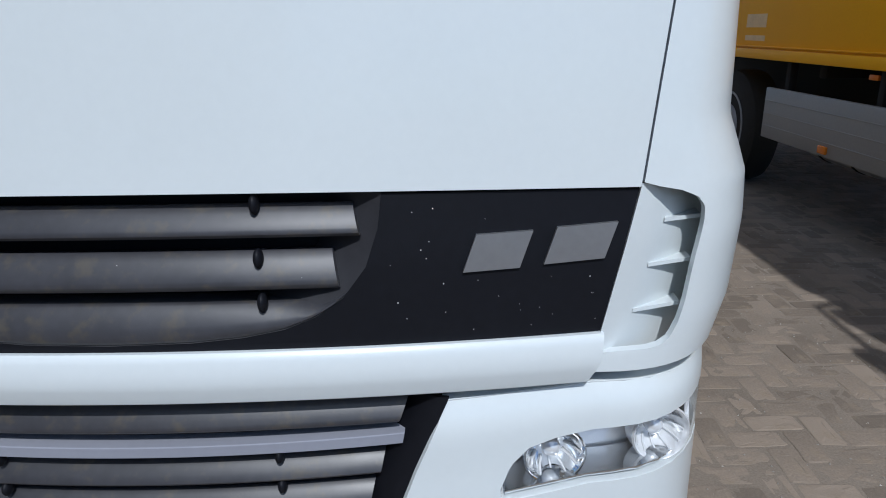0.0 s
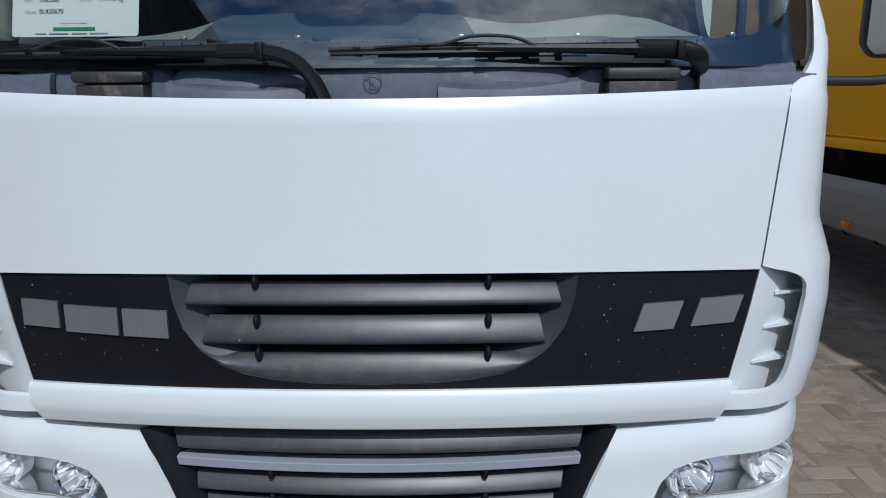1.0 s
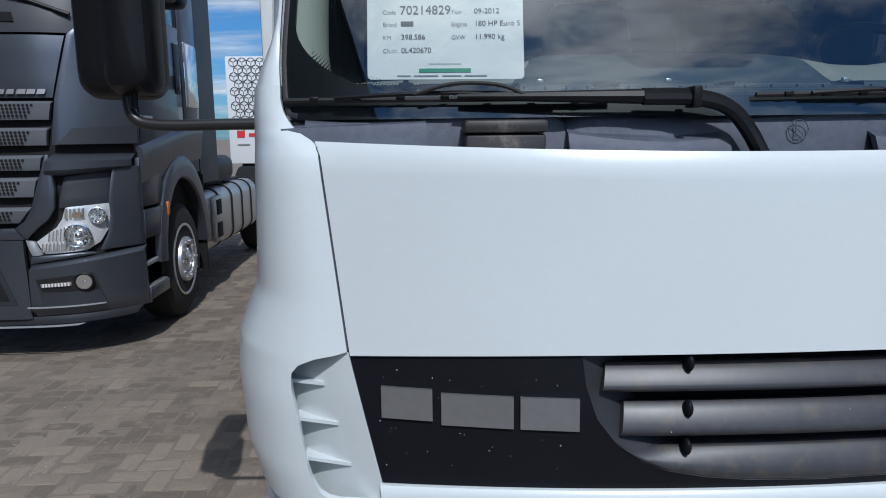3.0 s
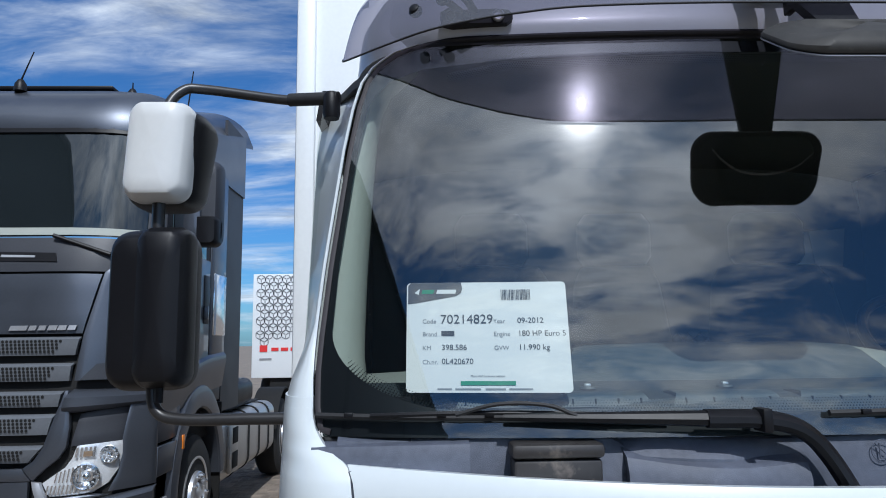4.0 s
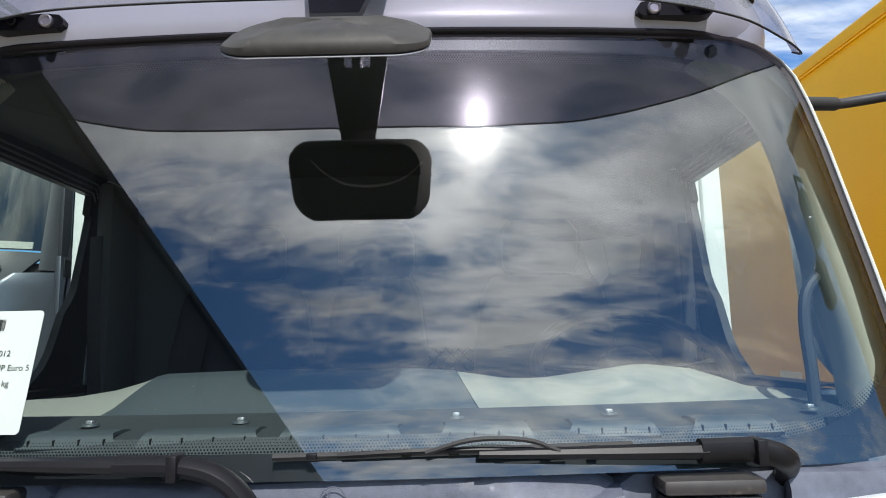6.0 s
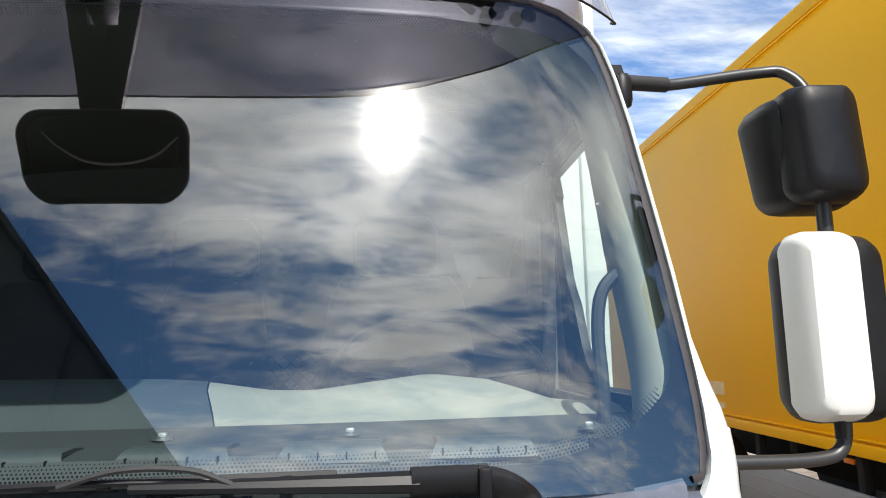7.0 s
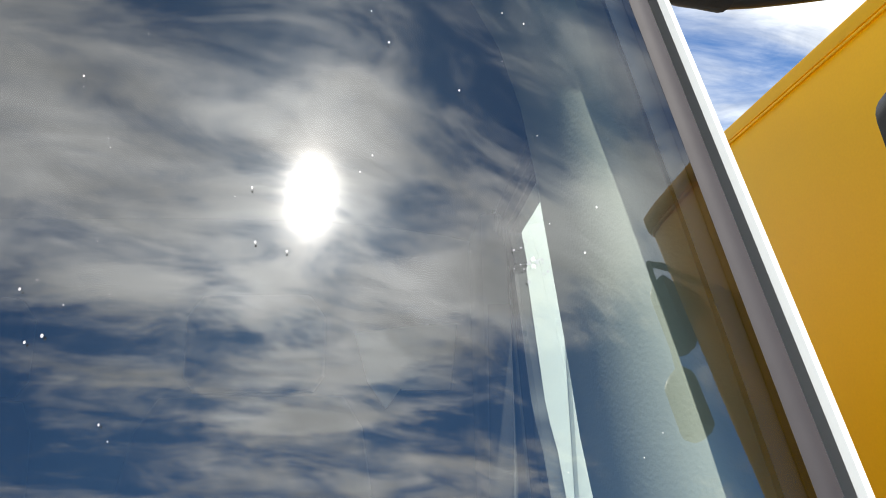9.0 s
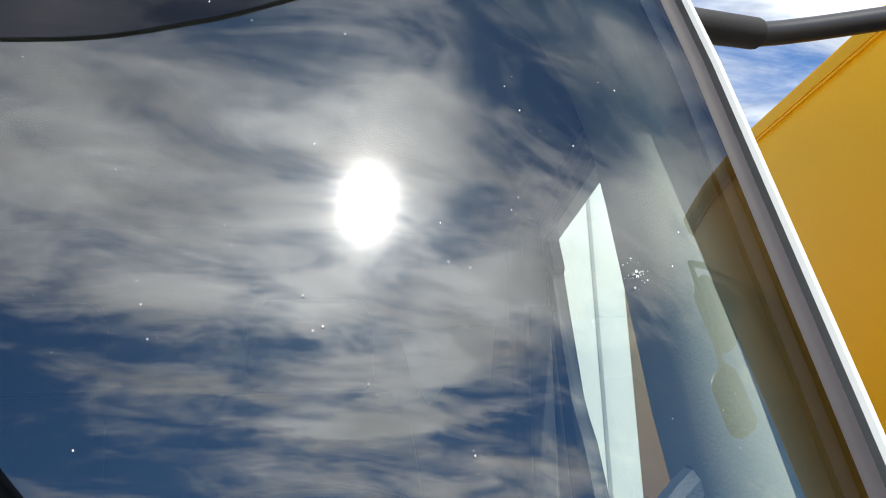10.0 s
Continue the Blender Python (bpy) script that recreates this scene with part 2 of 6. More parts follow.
SLATE = mat("slate_blue_dash_cover", (0.040, 0.054, 0.062), 0.55, spread=0.08, bump=0.2, bump_scale=330)
SEAT = mat("dark_seat_cloth", (0.014, 0.016, 0.021), 0.9, spread=0.06)
LINING = mat("grey_cab_lining", (0.10, 0.105, 0.105), 0.85, spread=0.03, grain=12)
PAPER = mat("white_card", (0.70, 0.69, 0.69), 0.55, spread=0.015)
INK = mat("black_ink", (0.02, 0.02, 0.022), 0.6)
INK_GREY = mat("grey_ink", (0.22, 0.22, 0.23), 0.6)
INK_BROWN = mat("dark_brown_ink", (0.065, 0.055, 0.05), 0.5)
INK_GREEN = mat("green_ink", (0.02, 0.22, 0.10), 0.6)
LAMP = mat("lamp_reflector_silver", (0.80, 0.81, 0.82), 0.22, metal=0.30, spread=0.05)
GLITTER = mat("faceted_lamp_silver", (0.88, 0.89, 0.90), 0.16, metal=0.45, spread=0.1, bump=1.0, bump_scale=55)
GREY_PAINT = mat("dark_grey_metallic_paint", (0.100, 0.110, 0.132), 0.40, metal=0.72, spread=0.05, coat=0.35)
GREY_PLASTIC = mat("dark_grey_plastic", (0.029, 0.031, 0.038), 0.48, spread=0.12)
MESH_GREY = mat("light_grey_grille_plastic", (0.13, 0.14, 0.155), 0.45, spread=0.1)
TYRE = mat("tyre_rubber", (0.018, 0.018, 0.018), 0.85, spread=0.3, bump=0.4)
ALLOY = mat("polished_alloy", (0.68, 0.69, 0.71), 0.30, metal=0.80, spread=0.06)
TANK = mat("brushed_aluminium", (0.55, 0.54, 0.52), 0.38, metal=0.85, spread=0.08)
DARK_GLASS = mat("dark_cab_glass", (0.012, 0.016, 0.018), 0.03, spread=0.1, spec=0.8, rough_var=0.0)
MIRROR = mat("mirror_glass", (0.75, 0.78, 0.80), 0.02, metal=1.0, spread=0.02, rough_var=0.0)
AMBER = mat("amber_lens", (0.75, 0.22, 0.02), 0.25, spread=0.06)
BULB = mat("tinted_bulb", (0.50, 0.36, 0.24), 0.22, metal=0.7, spread=0.06)
RED = mat("red_print", (0.62, 0.03, 0.03), 0.5, spread=0.05)
YELLOW = mat("yellow_paint", (0.97, 0.48, 0.0), 0.42, spread=0.05, patch=1.2, spec=0.22)
GUARD = mat("grey_aluminium_guard", (0.33, 0.33, 0.33), 0.5, metal=0.3, spread=0.08, patch=2)
CHASSIS = mat("chassis_black", (0.012, 0.012, 0.012), 0.75, spread=0.3, spec=0.3)
STEEL = mat("worn_black_steel", (0.022, 0.021, 0.021), 0.38, spread=0.2, second=(0.09, 0.05, 0.03), second_at=0.72)
HOUSING = mat("weathered_grey_housing", (0.034, 0.032, 0.029), 0.6, spread=0.3, patch=14, second=(0.075, 0.07, 0.06), second_at=0.60, spec=0.3)
PAVER = mat("concrete_paver", (0.200, 0.162, 0.126), 0.92, spread=0.27, grain=110, patch=2.4, bump=0.9, bump_scale=120,
            second=(0.226, 0.180, 0.130), second_at=0.54, by_object=0.6)
FADED = mat("faded_label_print", (0.85, 0.62, 0.32), 0.55, spread=0.12, patch=9)
PEBBLE = mat("small_stones", (0.36, 0.33, 0.29), 0.8, spread=0.3, by_object=1.6)
SAND = mat("sandy_joints", (0.196, 0.162, 0.128), 0.95, spread=0.32, grain=140, patch=1.6, bump=1.0, bump_scale=120)


# ---------- mesh helpers ----------
def part(name, bm, material, parent=None, label="", smooth=34, glass=False, keep=False):
    """Links a bmesh as one mesh object under a thing or a part."""
    if not keep:
        bmesh.ops.recalc_face_normals(bm, faces=bm.faces)
    for f in bm.faces:
        f.smooth = True
    limit = radians(smooth)
    for e in bm.edges:
        e.smooth = len(e.link_faces) == 2 and e.calc_face_angle(4.0) < limit
    me = bpy.data.meshes.new(name)
    bm.to_mesh(me)
    bm.free()
    me.materials.append(material)
    ob = new(name, me)
    if parent:
        ob.parent = parent
        if parent.type == "EMPTY":
            ob.matrix_parent_inverse = parent.matrix_basis.inverted()
    if label:
        ob["label"] = label
    if glass:
        ob.visible_shadow = False
    return ob


def thing(name, base, label, category, group="", kind=""):
    ob = new(name)
    ob.location = base
    ob.empty_display_size = 0.2
    bpy.context.view_layer.update()
    return tagged(ob, label, category, group, kind)


def block(bm, lo, hi, bevel=0.0, seg=2, m=None):
    v = [bm.verts.new((x, y, z)) for z in (lo[2], hi[2]) for y in (lo[1], hi[1]) for x in (lo[0], hi[0])]
    fs = [bm.faces.new([v[i] for i in q]) for q in ((0, 2, 3, 1), (4, 5, 7, 6), (0, 1, 5, 4), (2, 6, 7, 3), (0, 4, 6, 2), (1, 3, 7, 5))]
    got = set(v)
    if bevel:
        edges = list({e for f in fs for e in f.edges})
        r = bmesh.ops.bevel(bm, geom=edges, offset=bevel, segments=seg, affect="EDGES", profile=0.5)
        got = {x for f in r["faces"] for x in f.verts} | {x for x in v if x.is_valid}
    if m is not None:
        bmesh.ops.transform(bm, matrix=m, verts=[x for x in got if x.is_valid])
    return bm


def boxes(*items, bevel=0.0):
    bm = bmesh.new()
    for lo, hi in items:
        block(bm, lo, hi, bevel)
    return bm


def sheet(rows, back=None, bm=None, close=False):
    """A surface through rows of points; with back, a vector or a function of a point, it gets that thickness."""
    bm = bm or bmesh.new()
    n, k = len(rows), len(rows[0])
    front = [[bm.verts.new(p) for p in r] for r in rows]
    span = k if close else k - 1
    for i in range(n - 1):
        for j in range(span):
            bm.faces.new((front[i][j], front[i][(j + 1) % k], front[i + 1][(j + 1) % k], front[i + 1][j]))
    if back is not None:
        off = back if callable(back) else (lambda p: Vector(back))
        rear = [[bm.verts.new(Vector(p) + off(Vector(p))) for p in r] for r in rows]
        for i in range(n - 1):
            for j in range(span):
                bm.faces.new((rear[i][j], rear[i + 1][j], rear[i + 1][(j + 1) % k], rear[i][(j + 1) % k]))
        for j in range(span):
            for i in (0, n - 1):
                bm.faces.new((front[i][j], front[i][(j + 1) % k], rear[i][(j + 1) % k], rear[i][j]))
        if not close:
            for i in range(n - 1):
                for j in (0, k - 1):
                    bm.faces.new((front[i][j], front[i + 1][j], rear[i + 1][j], rear[i][j]))
    return bm


def loft(rings, caps=True, bm=None):
    """A closed skin through rings of points."""
    bm = bm or bmesh.new()
    vs = [[bm.verts.new(p) for p in r] for r in rings]
    k = len(vs[0])
    for a, b in zip(vs, vs[1:]):
        for j in range(k):
            bm.faces.new((a[j], a[(j + 1) % k], b[(j + 1) % k], b[j]))
    if caps:
        bm.faces.new(vs[0][::-1])
        bm.faces.new(vs[-1])
    return bm


def smooth_path(points, steps=6):
    """A Catmull-Rom line through points."""
    p = [Vector(q) for q in points]
    p = [2 * p[0] - p[1], *p, 2 * p[-1] - p[-2]]
    out = []
    for a, b, c, d in zip(p, p[1:], p[2:], p[3:]):
        for s in range(steps):
            t = s / steps
            out.append(0.5 * ((2 * b) + (c - a) * t + (2 * a - 5 * b + 4 * c - d) * t * t + (3 * b - a - 3 * c + d) * t ** 3))
    return out + [p[-2]]


def tube(points, radius, seg=12, bm=None, flat=1.0):
    """A tube along points; radius is one number or one for each point."""
    pts = [Vector(p) for p in points]
    rads = radius if isinstance(radius, (list, tuple)) else [radius] * len(pts)
    rings, side = [], None
    for i, p in enumerate(pts):
        ahead = (pts[min(i + 1, len(pts) - 1)] - pts[max(i - 1, 0)]).normalized()
        if side is None:
            side = ahead.cross(Vector((0, 0, 1)) if abs(ahead.z) < 0.9 else Vector((0, 1, 0))).normalized()
        side = (side - ahead * side.dot(ahead)).normalized()
        other = ahead.cross(side)
        rings.append([p + rads[i] * (math.cos(a) * side + math.sin(a) * other * flat) for a in (2 * math.pi * k / seg for k in range(seg))])
    return loft(rings, bm=bm)


def spun(profile, at, axis_to, seg=32, bm=None, closed=False):
    """A turned body: profile of (radius, along) pairs, spun about the line from at along axis_to."""
    turn = Vector(axis_to).to_track_quat("Z", "Y").to_matrix()
    rings = [[Vector(at) + turn @ Vector((r * math.cos(a), r * math.sin(a), h)) for a in (2 * math.pi * k / seg for k in range(seg))] for r, h in profile]
    if closed:
        rings.append(rings[0])
    return loft(rings, caps=not closed, bm=bm)


def plate(outline, place, d0, d1, bm=None):
    """A flat outline of (u, v) pairs, put into the world by place(u, v, d), between the depths d0 and d1."""
    bm = bm or bmesh.new()
    a = [bm.verts.new(place(u, v, d0)) for u, v in outline]
    b = [bm.verts.new(place(u, v, d1)) for u, v in outline]
    n = len(outline)
    bm.faces.new(a)
    bm.faces.new(b[::-1])
    for i in range(n):
        bm.faces.new((a[i], b[i], b[(i + 1) % n], a[(i + 1) % n]))
    return bm


def rounded(w, h, r, seg=6):
    """A rounded rectangle about 0, 0."""
    out = []
    for cx, cy, a0 in ((w / 2 - r, h / 2 - r, 0), (-w / 2 + r, h / 2 - r, 90), (-w / 2 + r, -h / 2 + r, 180), (w / 2 - r, -h / 2 + r, 270)):
        out += [(cx + r * math.cos(radians(a0 + 90 * k / seg)), cy + r * math.sin(radians(a0 + 90 * k / seg))) for k in range(seg + 1)]
    return out


def lerp(table, v):
    """A smooth reading of a table of (key, value) pairs."""
    if v <= table[0][0]:
        return table[0][1]
    for (a, p), (b, q) in zip(table, table[1:]):
        if v <= b:
            t = (v - a) / (b - a)
            return p + (q - p) * t
    return table[-1][1]


def steps(a, b, n):
    return [a + (b - a) * i / n for i in range(n + 1)]


# ---------- white truck: shared shapes ----------
def front_y(x, z):
    """The bowed front of the white cab."""
    return -0.42 + 0.18 * x * x + 0.06 * max(0.0, z - 1.1)


def glass_y(x, z):
    """The bowed, leaning windscreen."""
    return -0.25 + 0.08 * x * x + 0.27 * (z - 1.7) + 0.48 * max(0.0, abs(x) - 0.75) ** 2


INNER_X = [(0.60, 0.78), (0.87, 0.785), (0.94, 0.797), (1.195, 0.856), (1.575, 0.902), (1.59, 0.908), (1.603, 0.930), (1.622, 0.955), (1.645, 0.970), (1.67, 0.977), (1.74, 0.980), (1.8, 0.977),
           (1.95, 0.964), (2.05, 0.952), (2.2, 0.934), (2.3, 0.917), (2.36, 0.900), (2.40, 0.874), (2.43, 0.832), (2.45, 0.77)]
OUTER_X = [(0.30, 1.10), (0.80, 1.095), (0.86, 1.092), (0.95, 1.118), (1.1, 1.128), (1.19, 1.122), (1.23, 1.106), (1.30, 1.075), (1.6, 1.066), (1.8, 1.056), (1.95, 1.050), (2.2, 1.005), (2.4, 0.955), (2.6, 0.88)]


def corner(z, t, n=2.6):
    """The corner of the cab in plan: t runs from the front (0) to the side (1)."""
    xg, xs = lerp(INNER_X, z), lerp(OUTER_X, z)
    ys = front_y(xg, z) if z < 1.59 else glass_y(xg, z) - 0.012
    if 1.55 < z < 1.62:
        w = (z - 1.55) / 0.07
        ys = front_y(xg, z) * (1 - w) + (glass_y(xg, z) - 0.012) * w
    ye = 0.14 if z < 1.6 else 0.14 + 0.15 * (z - 1.6)
    a = min(1.0, max(0.0, t)) * math.pi / 2 - 1e-9
    return Vector((xg + (xs - xg) * max(0.0, math.sin(a)) ** (2 / n), ye - (ye - ys) * math.cos(a) ** (2 / n), z))


def pillar(z, t):
    """The windscreen pillar in plan: a narrow rounded lip beside the seal, then a face that runs back to the door."""
    xg = lerp(INNER_X, z)
    yg = glass_y(xg, z)
    line = [(0.0, 0.003, -0.002), (0.10, 0.0055, -0.0046), (0.25, 0.0092, -0.0024), (0.38, 0.0115, 0.008), (0.55, 0.019, 0.045), (0.78, 0.044, 0.16)]
    for (a, xa, ya), (b, xb, yb) in zip(line, line[1:]):
        if t <= b:
            k = (t - a) / (b - a)
            return Vector((xg + xa + (xb - xa) * k, yg + ya + (yb - ya) * k, z))
    k = (t - 0.78) / 0.22
    return Vector((xg + 0.044, yg + 0.16, z)).lerp(Vector((max(door_x(z), xg + 0.07), 0.36, z)), k)


def door_x(z):
    """Half the width of the cab at its doors."""
    return lerp([(0.75, 1.10), (1.70, 1.085), (2.30, 1.055), (2.42, 1.035), (2.60, 0.98)], z)


def flip(s):
    return lambda p: Vector((s * p[0], p[1], p[2]))


truck = thing("box_truck", (0, 0.4, 0), "white box truck with black grille and clean windscreen on paving", "truck")

# core behind the panels
part("inner_frame", boxes(((-0.72, -0.22, 0.45), (0.72, 0.2, 1.50)), ((-0.95, 0.0, 0.45), (0.95, 1.2, 1.45)), bevel=0.01), CHASSIS, truck)

# hood
rows = []
for v in steps(0, 1, 14):
    row = []
    for u in steps(-1, 1, 36):
        xa = u * 0.9
        z = (1.219 - 0.032 * xa * xa) * (1 - v) + (1.568 + 0.030 * xa * xa) * v
        x = u * (lerp(INNER_X, z) - 0.0042)
        roll = 0.012 * max(0, (v - 0.93) / 0.07) ** 2
        row.append((x, front_y(x, z) + roll, z))
    rows.append(row)
part("hood", sheet(rows, (0, 0.035, -0.004)), WHITE, truck, "smooth white front panel")

# grey tube laid in the seam to draw its dark line of shade
for s in (-1, 1):
    line = [(s * (lerp(INNER_X, z) - 0.003), front_y(lerp(INNER_X, z), z) + 0.010, z) for z in steps(1.20, 1.582, 14)]
    part("seam_gasket", tube(line, 0.004, 6), COWL, truck)

# corner panels with air intakes
INTAKE = [(0.904, 0.80), (0.907, 0.875), (0.911, 0.900), (0.920, 0.917), (0.94, 0.930), (0.98, 0.942), (1.06, 0.953), (1.13, 0.966), (1.155, 0.966), (1.172, 0.952), (1.185, 0.925), (1.192, 0.89), (1.198, 0.853)]
for s in (-1, 1):
    m = flip(s)
    rows = []
    zs = sorted(set(steps(0.868, 0.904, 4) + [0.9075, 0.911, 0.9155, 0.920] + steps(0.924, 0.93, 2) + steps(0.93, 1.13, 10) + steps(1.13, 1.2, 10) + steps(1.2, 1.34, 9) + steps(1.34, 1.56, 7) + steps(1.56, 1.7, 16)))
    for z in zs:
        xg, xs = lerp(INNER_X, z) + 0.0004, lerp(OUTER_X, z)
        x0 = max(lerp(INTAKE, z), xg) if 0.9045 < z < 1.198 else xg
        t0 = math.asin(min(1, max(0, (x0 - lerp(INNER_X, z)) / (xs - lerp(INNER_X, z)))) ** 1.3) * 2 / math.pi
        row = []
        for t in steps(t0, 1, 18):
            p = corner(z, t)
            p.z += 0.045 * t * t * max(0, 1 - (z - 0.868) / 0.35)
            row.append(m(p))
        p = corner(z, 1)
        row.append(m((p.x, 0.26, row[-1].z)))
        rows.append(row)
    panel = part("corner_panel", sheet(rows, lambda p, s=s: Vector((-s * 0.012 * (p.y > -0.02), 0.018, 0))), WHITE, truck, "white corner panel with air intake")
    # the sloping floor of the intake
    rows = []
    for z in steps(0.880, 1.197, 18):
        xin = lerp(INNER_X, z) - 0.002
        xo = lerp(INTAKE, max(z, 0.94)) + 0.075
        row = []
        for u in steps(0, 1, 8):
            x = xin + (xo - xin) * u
            row.append(m((x, front_y(xin, z) + 0.004 + 0.50 * (x - xin) + 0.06 * u * u, z)))
        rows.append(row)
    part("intake_floor", sheet(rows, (0, 0.012, 0)), WHITE, panel)
    for z0, xa in ((1.128, 0.905), (1.050, 0.880), (0.968, 0.857)):
        xi, xo = xa, lerp(INTAKE, z0) + 0.012
        yi = front_y(lerp(INNER_X, z0), z0) + 0.004 + 0.55 * (xi - lerp(INNER_X, z0))
        fin = [(xi, yi), (xo, front_y(xo, z0) + 0.022), (xo + 0.01, yi + 0.17), (xi + 0.02, yi + 0.06)]
        place = lambda u, v, d, m=m, z0=z0: m((u, v, z0 + d))
        part("intake_fin", plate(fin, place, -0.004, 0.003), WHITE, panel)

# grille
grille = part("grille", sheet([[(x, front_y(x, z) + 0.075, z - 0.035 * x * x) for x in steps(-0.83, 0.83, 20)] for z in (0.955, 1.09, 1.222)], (0, 0.01, 0)), GRILLE, truck, "black plastic grille with three slats")
BOWL = [(0.978, 0.0), (0.981, 0.13), (0.988, 0.21), (1.0, 0.275), (1.02, 0.325), (1.05, 0.368), (1.10, 0.405), (1.16, 0.425), (1.216, 0.432)]
for s in (-1, 1):
    rows = []
    for z in steps(0.966, 0.978, 2) + steps(0.981, 1.02, 8) + steps(1.03, 1.214, 10):
        xi, xo = (lerp(BOWL, z) if z > 0.978 else 0.0), lerp([(0.966, 0.795), (1.214, 0.851)], z)
        rows.append([(s * x, front_y(x, z) + 0.006, z - 0.035 * x * x) for x in steps(xi, xo, 12)])
    part("flank_panel", sheet(rows, (0, 0.02, 0)), GRILLE, grille)
rim = [(-x, z) for z, x in BOWL[::-1]] + [(x, z) for z, x in BOWL[1:]]
rows = []
for k, d in ((1.0, 0.005), (0.985, 0.009), (0.93, 0.020), (0.86, 0.036), (0.80, 0.060)):
    rows.append([(x * k, front_y(x, z) + d, 1.22 - (1.22 - z) * (1 - (1 - k) * 0.9) - 0.035 * x * x * k * k) for x, z in rim])
part("grille_bowl", sheet(rows, (0, 0.006, 0.001)), BOWL_SHADE, grille)


def slat(hw, zt, zb, deep=0.012, bend=0.035, taper=0.012, plain=False):
    """A bowed blade across the front, or a plain flat strip."""
    rings = []
    h = zt - zb
    prof = [(0.040, zt - 0.004), (0.018, zt), (0.014, zt - 0.04 * h), (0.005, zt - 0.26 * h), (-0.003, zt - 0.50 * h), (-0.008, zt - 0.70 * h), (-0.010, zt - 0.82 * h), (-0.0095, zt - 0.87 * h), (-0.003, zb + 0.01 * h), (0.006, zb), (0.045, zb - 0.002)]
    if plain:
        prof = [(0.040, zt), (0.002, zt), (0.0, zt - 0.07 * h), (0.0, zb + 0.07 * h), (0.002, zb), (0.040, zb)]
    for u in steps(-1, 1, 30):
        ring = []
        for dy, z in prof:
            x = u * (hw + taper * (zt - z) / h)
            ring.append((x, front_y(x, z) + deep + dy, z - bend * x * x))
        rings.append(ring)
    return loft(rings)


for hw, zt, zb in ((0.386, 1.197, 1.149), (0.352, 1.124, 1.066)):
    part("slat", slat(hw, zt, zb), SLAT, grille, "dusty black slat")
bowl_z = [(x, z) for z, x in BOWL]
rows = []
for q, d in ((-0.06, 0.050), (0.0, 0.022), (0.05, 0.018), (0.28, 0.009), (0.52, 0.001), (0.74, -0.003), (0.90, -0.003), (0.97, -0.001), (1.0, 0.002)):
    row = []
    for u in steps(-1, 1, 40):
        x = u * 0.374
        low = lerp(bowl_z, abs(x)) + 0.0005
        top_ = max(low + 0.003, 1.040 + 0.016 * max(0.0, (abs(x) - 0.29) / 0.08) ** 2)
        z = top_ - (top_ - low) * q
        fade = max(0.0, (abs(x) - 0.30) / 0.074) ** 2
        row.append((x, front_y(x, z) + d + 0.006 + 0.010 * fade * max(0.0, 1 - q), z - 0.035 * x * x))
    rows.append(row)
part("slat", sheet(rows, (0, 0.006, 0)), SLAT, grille, "dusty black lowest slat that follows the bowl")
for x in (-0.243, 0.243):
    for z in (1.196, 1.112, 1.040):
        bm = bmesh.new()
        bmesh.ops.create_uvsphere(bm, u_segments=14, v_segments=8, radius=1.0)
        bmesh.ops.transform(bm, matrix=Matrix.Translation((x, front_y(x, z) + 0.014, z + 0.002)) @ Matrix.Diagonal((0.0078, 0.015, 0.016, 1)), verts=bm.verts)
        part("peg", bm, GRILLE, grille)


def badge(outline_sets, x0, z0, w, h, lean, name, label):
    """Raised silver plain bars of a maker's mark."""
    for outline in outline_sets:
        bm = plate([(x0 + u * w + lean * v * h, z0 + v * h) for u, v in outline], lambda u, v, d: (u, front_y(u, v) + 0.006 - d, v), -0.002, 0.0065)
        part(name, bm, BADGE, grille, label)


for x0, z0, w, lean in ((-0.794, 1.078, 0.095, 0.0), (-0.683, 1.072, 0.130, 0.0), (-0.541, 1.072, 0.104, 0.0), (0.556, 1.076, 0.092, 0.35), (0.688, 1.078, 0.105, 0.35)):
    badge([[(0, 0), (1, 0), (1, 1), (0, 1)]], x0, z0, w, 0.060, lean, "badge", "plain satin silver badge bar")

# white strip under the grille
rows = []
for k, (v, d) in enumerate(((0.0, 0.02), (0.0, -0.002), (0.05, -0.007), (0.15, -0.0105), (0.35, -0.0135), (0.52, -0.0145), (0.66, -0.0125), (0.93, -0.004), (1.0, 0.006), (1.0, 0.05))):
    row = []
    for u in steps(-1, 1, 36):
        xe = lerp([(0, 0.800), (0.5, 0.796), (1, 0.772)], v)
        x = u * xe
        z = (0.967 - 0.040 * x * x) * (1 - v) + (0.874 - 0.045 * x * x) * v
        row.append((x, front_y(x, z) + d, z))
    rows.append(row)
part("lower_trim", sheet(rows, (0, 0.012, 0)), WHITE, truck, "white trim strip below the grille")
part("shadow_gap", sheet([[(x, front_y(x, z) + 0.065, z) for x in steps(-0.53, 0.53, 16)] for z in (0.80, 0.90)], (0, 0.02, 0)), CHASSIS, truck)

# bumper with lower grille
part("bumper_beam", boxes(((-0.93, -0.24, 0.36), (0.93, 0.0, 0.55)), bevel=0.01), CHASSIS, truck)


